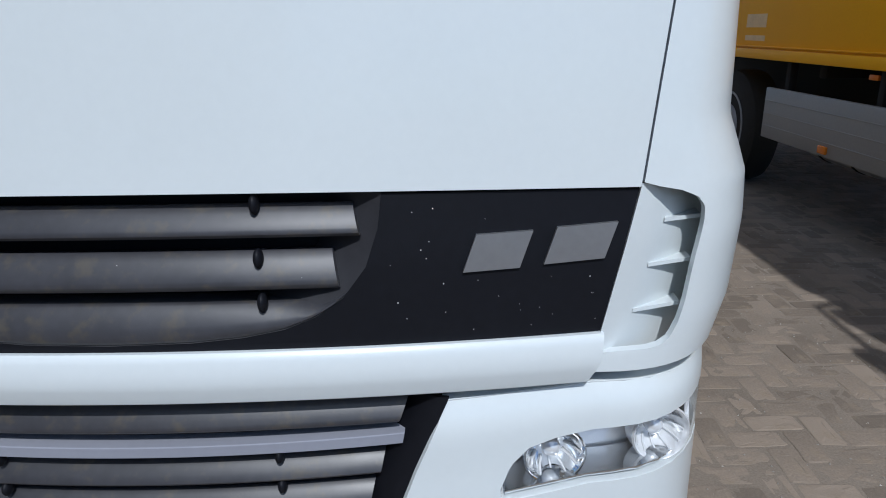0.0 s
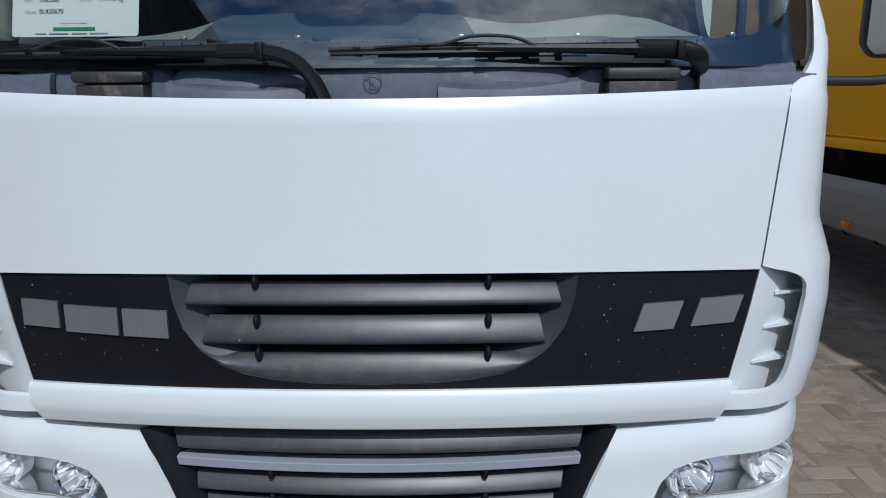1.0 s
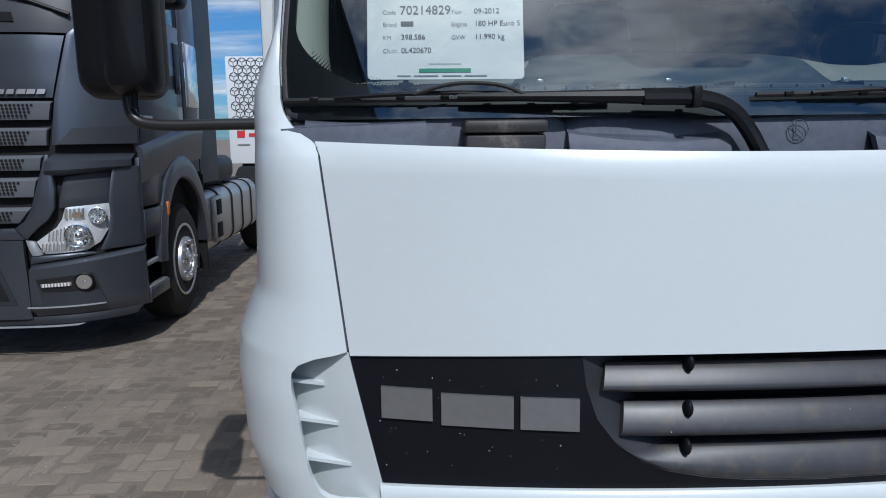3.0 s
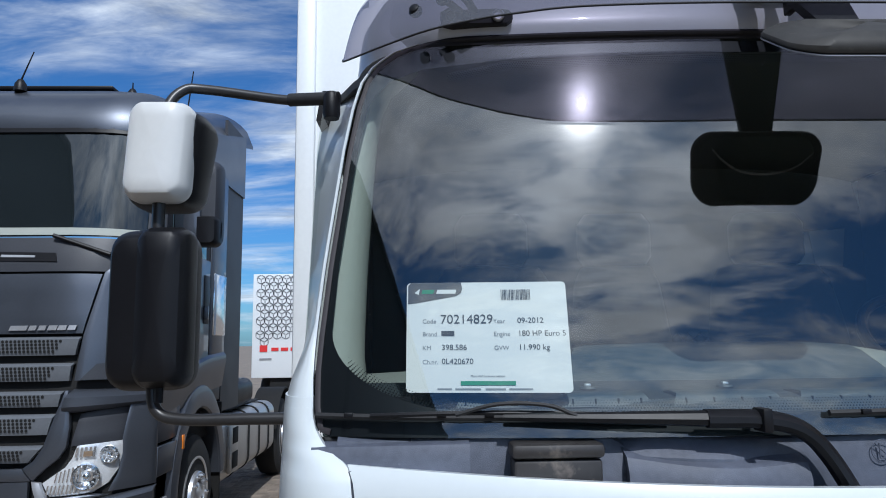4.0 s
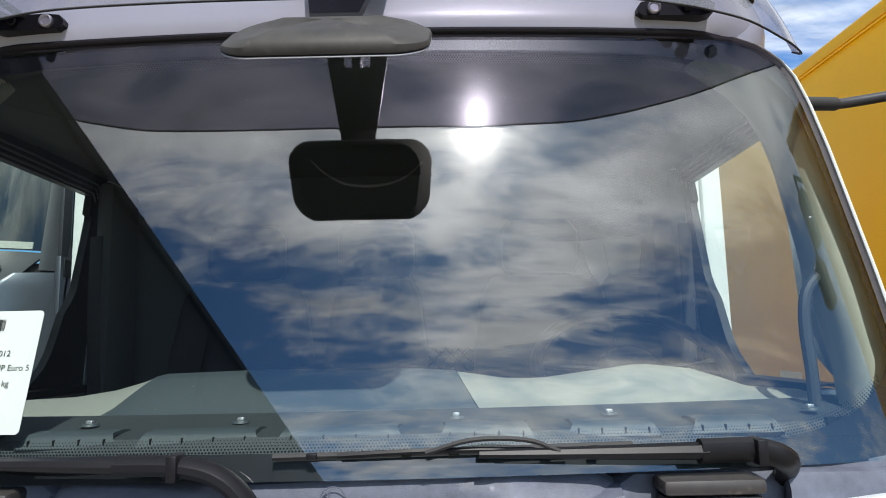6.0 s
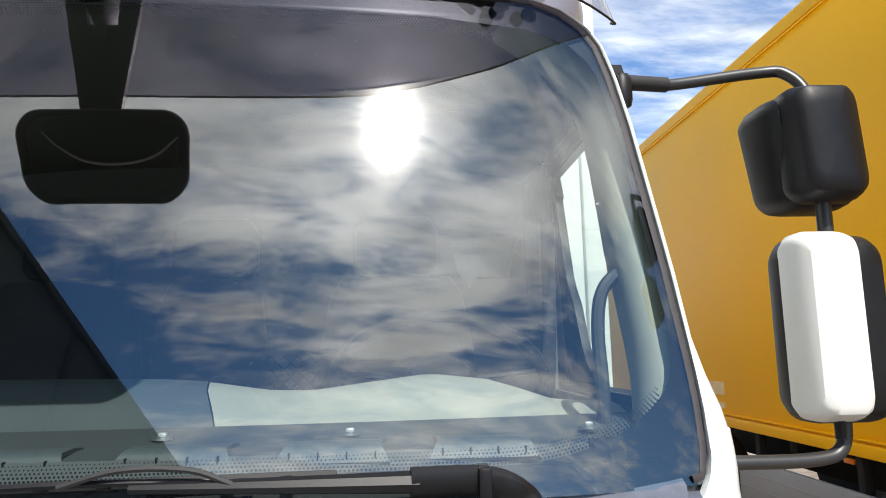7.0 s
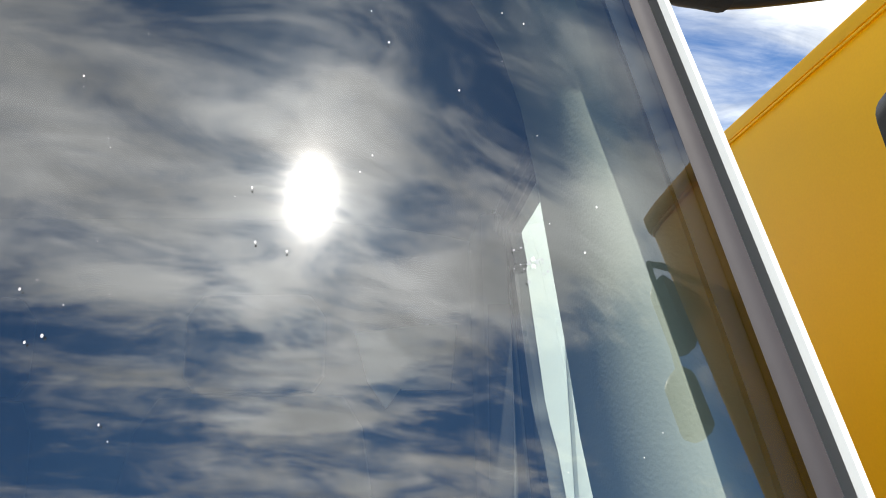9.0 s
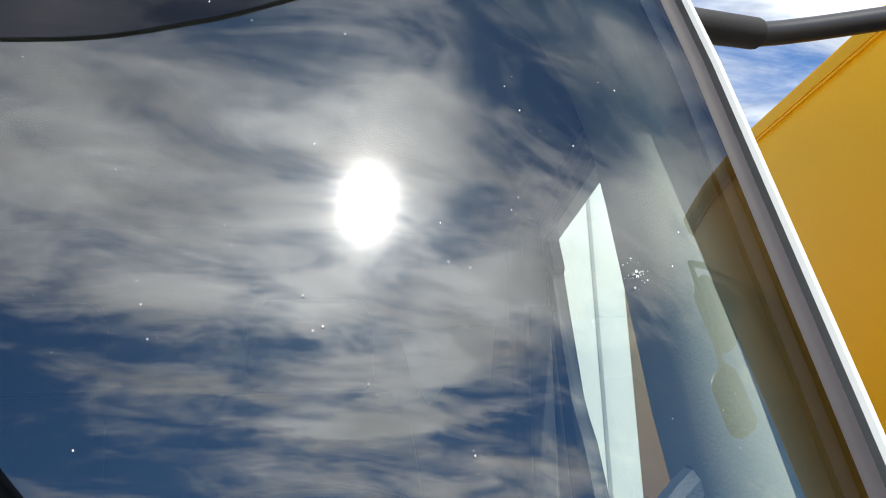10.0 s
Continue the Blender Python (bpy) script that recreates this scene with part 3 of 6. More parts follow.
def bumper_point(x, z):
    """The bumper's face; x past 0.80 runs round the corner."""
    if x <= 0.80:
        return Vector((x, front_y(x, z) - 0.004 - 0.03 * max(0, 0.7 - z), z))
    t = (x - 0.80) / 0.30
    a = min(1, t) * math.pi / 2 - 1e-9
    ys = front_y(0.80, z) - 0.004 - 0.03 * max(0, 0.7 - z)
    return Vector((0.80 + 0.295 * max(0.0, math.sin(a)) ** 0.86, 0.16 - (0.16 - ys) * math.cos(a) ** 0.86, z))


US = steps(0, 1, 4) + [1 + v for v in steps(0, 1, 14)[1:]] + [2 + v for v in steps(0, 1, 6)[1:]]
VS = steps(0, 1, 4) + [1 + v for v in steps(0, 1, 8)[1:]] + [2 + v for v in steps(0, 1, 5)[1:]]


def bumper_uv(u, v):
    """u: 0..1 grille to lamp, 1..2 across the lamp, 2..3 to the side; v: 0..1 below the lamp, 1..2 the lamp, 2..3 above."""
    hole_t, hole_b = lerp([(1, 0.737), (1.15, 0.750), (1.5, 0.757), (2, 0.766)], u), lerp([(1, 0.634), (2, 0.652)], u)
    top = 0.842 - 0.012 * max(0, u - 1) ** 2
    z = lerp([(0, 0.36), (1, hole_b), (2, hole_t), (3, top)], v)
    inner = lerp([(0.36, 0.40), (0.60, 0.43), (0.72, 0.475), (0.845, 0.530)], z)
    h_in = lerp([(1, 0.626), (1.25, 0.622), (1.7, 0.640), (2, 0.672)], v) if 1 <= v <= 2 else (0.626 if v < 1 else 0.672)
    x = lerp([(0, inner), (1, h_in), (2, 1.005), (3, 1.10)], u)
    return x, z


for s in (-1, 1):
    m = flip(s)
    bm = bmesh.new()
    vv = {}
    for i, u in enumerate(US):
        for j, v in enumerate(VS):
            x, z = bumper_uv(u, v)
            p = bumper_point(x, z)
            if v > 2.3:
                p.y += 0.022 * ((v - 2.3) / 0.7) ** 2
            vv[i, j] = bm.verts.new(m(p))
    for i in range(len(US) - 1):
        for j in range(len(VS) - 1):
            if not (1 <= US[i] < 2 and 1 <= VS[j] < 2):
                bm.faces.new((vv[i, j], vv[i + 1, j], vv[i + 1, j + 1], vv[i, j + 1]))
    lip_edges = [e for e in bm.edges if len(e.link_faces) == 1]
    grown = bmesh.ops.extrude_edge_only(bm, edges=lip_edges)
    for v in grown["geom"]:
        if isinstance(v, bmesh.types.BMVert):
            v.co += Vector((-s * 0.008, 0.020, 0))
    # ledge that runs back under the trim
    rows = []
    for back, up_ in ((0.020, -0.001), (0.045, 0.004), (0.075, 0.010), (0.10, 0.05)):
        row = []
        for u in steps(0, 2.9, 30):
            p = bumper_point(*bumper_uv(u, 3))
            row.append(m(p + Vector((-back * 0.3 * max(0, u - 1.6), back, up_))))
        rows.append(row)
    part("bumper_ledge", sheet(rows, (0, 0.004, -0.012)), WHITE, truck)
    side = part("bumper_half", bm, WHITE, truck, "white bumper half with lamp opening")
    lamp = part("headlight", sheet([[m(bumper_point(*bumper_uv(u, v)) + Vector((-0.01, 0.095, 0))) for u in steps(0.97, 2.03, 12)] for v in steps(0.9, 2.1, 6)], (0, 0.01, 0)), LAMP, truck, "clear headlight with twin chrome reflectors")
    # side walls of the lamp well
    edge = [(u, 1) for u in steps(1, 2, 10)] + [(2, v) for v in steps(1, 2, 6)[1:]] + [(u, 2) for u in steps(2, 1, 10)[1:]] + [(1, v) for v in steps(2, 1, 6)[1:-1]]
    rows = [[m(bumper_point(*bumper_uv(u, v)) + Vector((-0.01 * k, 0.004 + 0.08 * k, 0))) for u, v in edge] for k in (0, 1)]
    part("lamp_well", sheet(rows, close=True), LAMP, lamp)
    rows = [[m(bumper_point(*bumper_uv(u, v)) + Vector((0, 0.002 - 0.004 * math.sin(math.pi * (u - 1)) * math.sin(math.pi * (v - 1)), 0))) for u in steps(1, 2, 14)] for v in steps(1, 2, 8)]
    part("lens", sheet(rows), LENS, lamp, "clear headlight lens", glass=True)
    for xc, zc, r in ((0.726, 0.694, 0.053), (0.880, 0.704, 0.053)):
        base = bumper_point(xc, zc) + Vector((0, 0.026, 0))
        ax = m((0.10 + 0.3 * (xc - 0.71), -1, 0.02))
        prof = [(r * 1.10, -0.004), (r * 1.12, 0.002), (r * 1.06, 0.006), (r * 0.99, 0.002), (r * 0.95, -0.010), (r * 0.78, -0.034), (r * 0.48, -0.050), (r * 0.24, -0.054), (r * 0.2, -0.062), (r * 1.08, -0.035)]
        bowl = part("reflector", spun(prof, m(base), ax, 32, closed=True), CHROME if xc < 0.8 else LAMP, lamp)
        cap = [(r * 0.30, -0.052), (r * 0.34, -0.030), (r * 0.30, -0.022), (r * 0.16, -0.016), (r * 0.03, -0.015)]
        part("bulb_shield", spun(cap, m(base), ax, 16), LAMP, bowl)
        turn_b = Vector(ax).to_track_quat("Z", "Y").to_matrix()
        for q in range(12):
            a = 2 * math.pi * q / 12
            ends_ = [m(base) + turn_b @ Vector((r * k * math.cos(a), r * k * math.sin(a), h)) for k, h in ((0.93, -0.006), (0.76, -0.030), (0.52, -0.044))]
            part("bowl_rib", tube(ends_, 0.0022, 5), LAMP, bowl)
    for u in (1.88, 1.91, 1.94, 1.97):
        part("lamp_flute", tube([m(bumper_point(*bumper_uv(u, v)) + Vector((0, 0.05, 0))) for v in (1.05, 1.5, 1.95)], 0.003, 6), LAMP, lamp)
    part("lamp_shelf", sheet([[m(bumper_point(*bumper_uv(u, 1.12)) + Vector((0, d, 0.0))) for u in steps(1.02, 1.98, 12)] for d in (0.012, 0.09)], (0, 0, -0.006)), CHROME, lamp)

lower = part("lower_grille", sheet([[(x, front_y(x, z) + 0.075, z) for x in steps(-lerp([(0.36, 0.41), (0.86, 0.54)], z), lerp([(0.36, 0.41), (0.86, 0.54)], z), 16)] for z in (0.36, 0.6, 0.86)], (0, 0.01, 0)), GRILLE, truck, "black lower grille with a silver strip")
for s in (-1, 1):
    rows = []
    for z in steps(0.55, 0.852, 8):
        e = lerp([(0.36, 0.40), (0.60, 0.43), (0.72, 0.475), (0.852, 0.532)], z)
        rows.append([(s * (e - 0.085 * u + 0.0), front_y(e, z) + 0.004 + 0.075 * u * u, z) for u in steps(0, 1, 6)])
    part("grille_flank", sheet(rows, (0, 0.008, 0)), GRILLE, lower)
part("slat", slat(0.465, 0.856, 0.806, deep=0.03, bend=0.02, taper=-0.02), SLAT, lower, "dusty black slat")
part("strip", slat(0.455, 0.784, 0.763, deep=0.020, bend=0.0, taper=-0.004, plain=True), MATT_STRIP, lower, "silver-grey strip")
for hw, zt, zb in ((0.42, 0.742, 0.700), (0.40, 0.682, 0.642), (0.38, 0.622, 0.585)):
    part("slat", slat(hw, zt, zb, deep=0.035, bend=0.0, taper=-0.01), SLAT, lower, "dusty black slat")
for x in (-0.24, 0.24):
    for z in (0.75, 0.69):
        bm = bmesh.new()
        bmesh.ops.create_uvsphere(bm, u_segments=12, v_segments=8, radius=1.0)
        bmesh.ops.transform(bm, matrix=Matrix.Translation((x, front_y(x, z) + 0.035, z)) @ Matrix.Diagonal((0.008, 0.014, 0.014, 1)), verts=bm.verts)
        part("peg", bm, GRILLE, lower)

# ---------- cowl ----------
rows = []
for z, d in ((1.48, 0.0), (1.60, 0.004), (1.630, 0.012), (1.640, 0.03), (1.640, 0.075)):
    row = []
    for x in steps(-0.93, 0.93, 60):
        bulge = 0.028 * math.exp(-((abs(x) - 0.33) / 0.10) ** 4) * (1 if z < 1.63 else 0.3)
        row.append((x, -0.262 + 0.07 * x * x + d - bulge, z - (0.018 if 0.43 < abs(x) < 0.46 else 0) * (z > 1.6) + 0.005 * math.sin(9 * x) * (z > 1.59)))
    rows.append(row)
cowl = part("cowl", sheet(rows, (0, 0.012, -0.004)), COWL, truck, "weathered grey plastic cowl below the windscreen")
for xa, xb in ((-0.63, -0.483), (0.495, 0.640)):
    y = -0.275 + 0.07 * xa * xa
    hatch = part("hatch", boxes(((xa, y - 0.035, 1.50), (xb, y + 0.02, 1.602)), bevel=0.006), DARK_BOX, cowl, "dusty dark hatch")
    part("hatch_lid", boxes(((xa - 0.004, y - 0.042, 1.604), (xb + 0.004, y + 0.02, 1.628)), bevel=0.008), DARK_BOX, hatch)
for s in (-1, 1):
    for xa, xb in ((0.70, 0.975),):
        rows = [[(s * x, -0.30 + 0.10 * x * x + d, z - 0.03 * (x - xa)) for x in steps(xa, xb, 8)] for z, d in ((1.50, 0.0), (1.60, 0.0), (1.624, 0.01), (1.63, 0.04))]
        part("cowl_end", sheet(rows, (0, 0.02, 0)), COWL, cowl)
    rows = [[(s * x, -0.292 + 0.07 * x * x + d + 0.01 * math.cos(18 * (x - 0.13)), z - 0.015 * math.cos(9 * (x - 0.25))) for x in steps(0.14, 0.44, 12)] for z, d in ((1.50, -0.012), (1.575, -0.012), (1.60, 0.0), (1.612, 0.03))]
    part("cowl_bulge", sheet(rows, (0, 0.015, 0)), COWL, cowl)
ring = [(0.019 * math.cos(a), 0.019 * math.sin(a)) for a in (2 * math.pi * k / 28 for k in range(28))]
bm = bmesh.new()
tube([(x, -0.264, 1.604 + z) for x, z in ring + ring[:2]], 0.0009, 6, bm)
tube([(-0.013, -0.264, 1.617), (0.013, -0.264, 1.591)], 0.0009, 6, bm)
part("no_step_mark", bm, COWL, cowl, "raised round no-step mark")
tube_bm = tube([(-0.005, -0.264, 1.617), (-0.005, -0.264, 1.592), (0.006, -0.264, 1.592)], 0.0014, 6)
part("mark_foot", tube_bm, COWL, cowl)

# ---------- windscreen ----------
def half_glass(z):
    return lerp(INNER_X, z) - 0.004 if z > 1.64 else 0.97


GZ = steps(1.632, 1.70, 6) + steps(1.72, 2.30, 22) + steps(2.31, 2.448, 12)
rows = [[(u * half_glass(z), glass_y(u * half_glass(z), z), z) for u in steps(-1, 1, 56)] for z in GZ]
screen = part("windscreen", sheet(rows), GLASS, truck, "clear greenish windscreen with sky reflections", smooth=80, glass=True)


FRIT_IN = [(1.632, 0.0), (1.671, 0.0)] + [(1.82 - 0.1485 * math.cos(radians(a)), 0.66 + 0.289 * math.sin(radians(a))) for a in range(0, 91, 6)] + [ (1.95, 0.941), (2.05, 0.929), (2.2, 0.910), (2.3, 0.890), (2.33, 0.873), (2.36, 0.842), (2.385, 0.77), (2.40, 0.61), (2.408, 0.0), (2.46, 0.0)]
bm = bmesh.new()
zz = sorted({z for z, _ in FRIT_IN if z < 2.446} | set(GZ[:-1]))
for s in (-1, 1):
    rr = []
    for z in zz:
        xi, xo = lerp(FRIT_IN, z), half_glass(z)
        xi = min(xi, xo - 0.004)
        rr.append([(s * x, glass_y(x, z) + 0.005, z) for x in steps(xi, xo, 16)])
    sheet(rr, bm=bm)
part("black_border", bm, FRIT, screen, "black printed border")
# dark filler behind the lower corners of the glass
for s in (-1, 1):
    rows = [[(s * x, glass_y(x, z) + 0.012, z) for x in steps(0.80, lerp(INNER_X, z) + 0.03, 8)] for z in steps(1.53, 1.70, 8)]
    part("corner_filler", sheet(rows, (0, 0.01, 0)), FRIT, truck)
# fading dots inside the border
bm = bmesh.new()
for k in range(340):
    for r in range(5):
        x = -0.915 + 1.83 * (k + 0.5 * (r % 2)) / 340
        z = 1.82 - 0.1455 * math.sqrt(max(0.0, 1 - (max(0.0, abs(x) - 0.66) / 0.289) ** 2)) + 0.0045 * r
        q = 0.0019 - 0.00025 * r
        bm.faces.new([bm.verts.new((x + q * math.cos(a), glass_y(x, z) + 0.0045, z + q * math.sin(a))) for a in (k2 * math.pi / 3 for k2 in range(6))])
        z = lerp([(0, 2.401), (0.6, 2.393), (0.8, 2.352)], abs(x)) - 0.0045 * r
        if abs(x) < 0.72:
            bm.faces.new([bm.verts.new((x + q * math.cos(a), glass_y(x, z) + 0.0045, z + q * math.sin(a))) for a in (k2 * math.pi / 3 for k2 in range(6))])
part("border_dots", bm, FRIT, screen)
# rubber seal round the glass
line = [(half_glass(z), z) for z in steps(1.648, 2.30, 20) + steps(2.31, 2.446, 14)]
foot = [(0.945, 1.636), (0.962, 1.640)]
loop = foot + [(x, z) for x, z in line] + [(x, 2.4485) for x in steps(line[-1][0] - 0.03, -line[-1][0] + 0.03, 24)] + [(-x, z) for x, z in line[::-1]] + [(-x, z) for x, z in foot[::-1]]
cut = []
for i, (x, z) in enumerate(loop):
    a, b = loop[max(i - 1, 0)], loop[min(i + 1, len(loop) - 1)]
    tx, tz = b[0] - a[0], b[1] - a[1]
    n = math.hypot(tx, tz)
    cut.append((-tz / n, tx / n))
rows = [[(x + cx * d, glass_y(x, z) - o, z + cz * d) for (x, z), (cx, cz) in zip(loop, cut)] for d, o in ((-0.0015, 0.0005), (-0.0012, 0.0022), (0.002, 0.0034), (0.006, 0.0036), (0.0085, 0.0030), (0.009, 0.0))]
n_side = len(foot) + len(line)
for i0, i1, material, words in ((0, n_side, GASKET, "grey rubber strip beside the windscreen"), (n_side - 1, len(loop) - n_side + 1, RUBBER, "black rubber seal over the windscreen"), (len(loop) - n_side, len(loop), GASKET, "grey rubber strip beside the windscreen")):
    part("seal", sheet([r[i0:i1] for r in rows], (0, 0.008, 0)), material, screen, words)
# a stone chip
bm = bmesh.new()
random.seed(4)
for k in range(9):
    a = 2 * math.pi * k / 9 + random.uniform(-0.2, 0.2)
    d0, d1, w = random.uniform(0.0006, 0.0014), random.uniform(0.0016, 0.0032), random.uniform(0.0002, 0.0005)
    tri = [(d0, -w), (d1, -0.25 * w), (d1, 0.25 * w), (d0, w)]
    bm.faces.new([bm.verts.new((0.856 + u * math.cos(a) - v * math.sin(a), glass_y(0.856, 2.051 + u * math.sin(a)) - 0.0009 - 0.1 * w, 2.051 + u * math.sin(a) + v * math.cos(a))) for u, v in tri])
for k in range(18):
    a, d, q = random.uniform(0, 6.28), random.uniform(0.002, 0.0085), random.uniform(0.0002, 0.0006)
    x, z = 0.856 + d * math.cos(a), 2.051 + d * math.sin(a)
    bm.faces.new([bm.verts.new((x + q * math.cos(t), glass_y(x, z) - 0.001, z + q * math.sin(t))) for t in (i * math.pi / 3 for i in range(6))])
part("stone_chip", bm, STRIP, screen, "small star-shaped stone chip")
# dirt specks
bm = bmesh.new()
for k in range(460):
    z = random.uniform(1.74, 2.36)
    x = (random.uniform(-1, 1) if k < 200 else random.uniform(0.3, 1.0)) * (half_glass(z) - 0.06)
    q = random.choice((0.00015, 0.0002, 0.0002, 0.0003, 0.0004))
    if k < 5:
        x, z, q = ((0.710, 2.023, 0.0005), (0.706, 2.021, 0.0004), (0.833, 2.124, 0.0004), (0.876, 2.056, 0.0004), (0.80, 2.09, 0.0003))[k]
    bm.faces.new([bm.verts.new((x + q * math.cos(a) * 0.9, glass_y(x, z) - 0.0012, z + q * math.sin(a) * random.uniform(0.9, 1.6))) for a in (i * math.pi / 3 for i in range(6))])
tagged(part("dirt_specks", bm, PAPER, screen), kind="stuff")

# wipers
def wiper(px, drop, reach, blade_a, blade_b):
    """One arm from its pivot up beside the glass and across, with a blade."""
    g = lambda x, z, d: (x, glass_y(x, z) - d, z)
    path = smooth_path([(px + drop * 1.15, front_y(px + drop, 1.55) + 0.075, 1.53), (px + drop * 0.85, front_y(px + drop, 1.6) + 0.085, 1.605), (px + drop * 0.5, glass_y(px, 1.655) - 0.045, 1.648), (px, glass_y(px, 1.66) - 0.045, 1.664), (px - 0.09, glass_y(px - .1, 1.665) - 0.045, 1.666)], 5)
    arm = part("wiper", tube(path, [0.020 - 0.000 * i for i in range(len(path))], 10, flat=0.75), BLACK, truck, "black wiper arm with blade")
    part("knuckle", boxes(((px - 0.008, glass_y(px, 1.66) - 0.07, 1.645), (px + 0.008, glass_y(px, 1.66) - 0.03, 1.683)), bevel=0.003), BLACK, arm)
    far = px - reach
    pts = [g(px - 0.08 - (reach - 0.08) * t, 1.666 + 0.004 * t, 0.045 - 0.010 * t) for t in steps(0, 1, 8)]
    part("wiper_arm", tube(pts, [0.017 - 0.009 * t for t in steps(0, 1, 8)], 8, flat=0.8), BLACK, arm)
    pts = [g(x, 1.670 + 0.004 * math.sin(3 * x), 0.012) for x in steps(blade_a, blade_b, 12)]
    part("wiper_blade", tube(pts, 0.0055, 6), RUBBER, arm)
    pts = [g(x, 1.671 + 0.006 * math.sin(math.pi * i / 10), 0.024 + 0.012 * math.sin(math.pi * i / 10)) for i, x in enumerate(steps(blade_a + 0.10, blade_b - 0.10, 10))]
    part("blade_bow", tube(pts, 0.0045, 6), BLACK, arm)
    for i in range(7):
        x = blade_a + 0.06 + (blade_b - blade_a - 0.12) * i / 6
        part("blade_claw", boxes(((x - 0.008, glass_y(x, 1.67) - 0.022, 1.666), (x + 0.008, glass_y(x, 1.67) - 0.010, 1.675)), bevel=0.002), BLACK, arm)
    mid = far + 0.02
    hose = smooth_path([g(mid + 0.10, 1.672, 0.045), g(mid + 0.05, 1.69, 0.05), g(mid - 0.03, 1.692, 0.05), g(mid - 0.10, 1.674, 0.04)], 5)
    part("washer_hose", tube(hose, 0.004, 6), RUBBER, arm)


wiper(-0.223, 0.125, 0.42, -0.97, -0.36)
wiper(0.642, 0.085, 0.42, -0.09, 0.46)

# bird-lime and water specks on the grille and hood
bm = bmesh.new()
random.seed(21)
for k in range(70):
    x = random.choice((-1, 1)) * (random.uniform(0.44, 0.80) if random.random() < 0.8 else random.uniform(0.0, 0.40))
    z = random.uniform(0.985, 1.20) - 0.035 * x * x
    if abs(x) < 0.44 and random.random() < 0.5:
        continue
    q = random.choice((0.0005, 0.0006, 0.0007, 0.001))
    y = front_y(x, z) + 0.0045 if abs(x) > 0.44 else front_y(x, z) - 0.003
    bm.faces.new([bm.verts.new((x + q * math.cos(a), y, z + q * 1.2 * math.sin(a))) for a in (i * math.pi / 4 for i in range(8))])
tagged(part("grille_specks", bm, PAPER, grille), kind="stuff")


# ---------- header, roof, sides of the cab ----------
def header_y(x, z):
    base = glass_y(x, 2.44)
    return base - 0.004 - 0.014 * min(1.0, max(0.0, z - 2.45) / 0.035) ** 0.7 + 0.30 * (z - 2.44) + 1.6 * max(0, z - 2.53) ** 2


rows = []
for z in [2.455, 2.458, 2.463, 2.470, 2.480] + steps(2.495, 2.74, 12):
    w = lerp([(2.455, 0.80), (2.50, 0.855), (2.60, 0.84), (2.74, 0.74)], z)
    row = []
    for u in steps(-1, 1, 40):
        x = u * w
        row.append((x, header_y(x, z) + 0.10 * max(0, abs(u) - 0.86) ** 1.5 * 8, z))
    rows.append(row)
part("header", sheet(rows, (0, 0.02, 0.0)), WHITE, truck, "white roof header")
part("drip_seal", tube([(x, glass_y(x, 2.445) - 0.003 + 0.10 * max(0, abs(x) / 0.80 - 0.86) ** 1.5 * 8, 2.4535) for x in steps(-0.80, 0.80, 40)], 0.0065, 8), RUBBER, truck, "black rubber lip under the roof header")
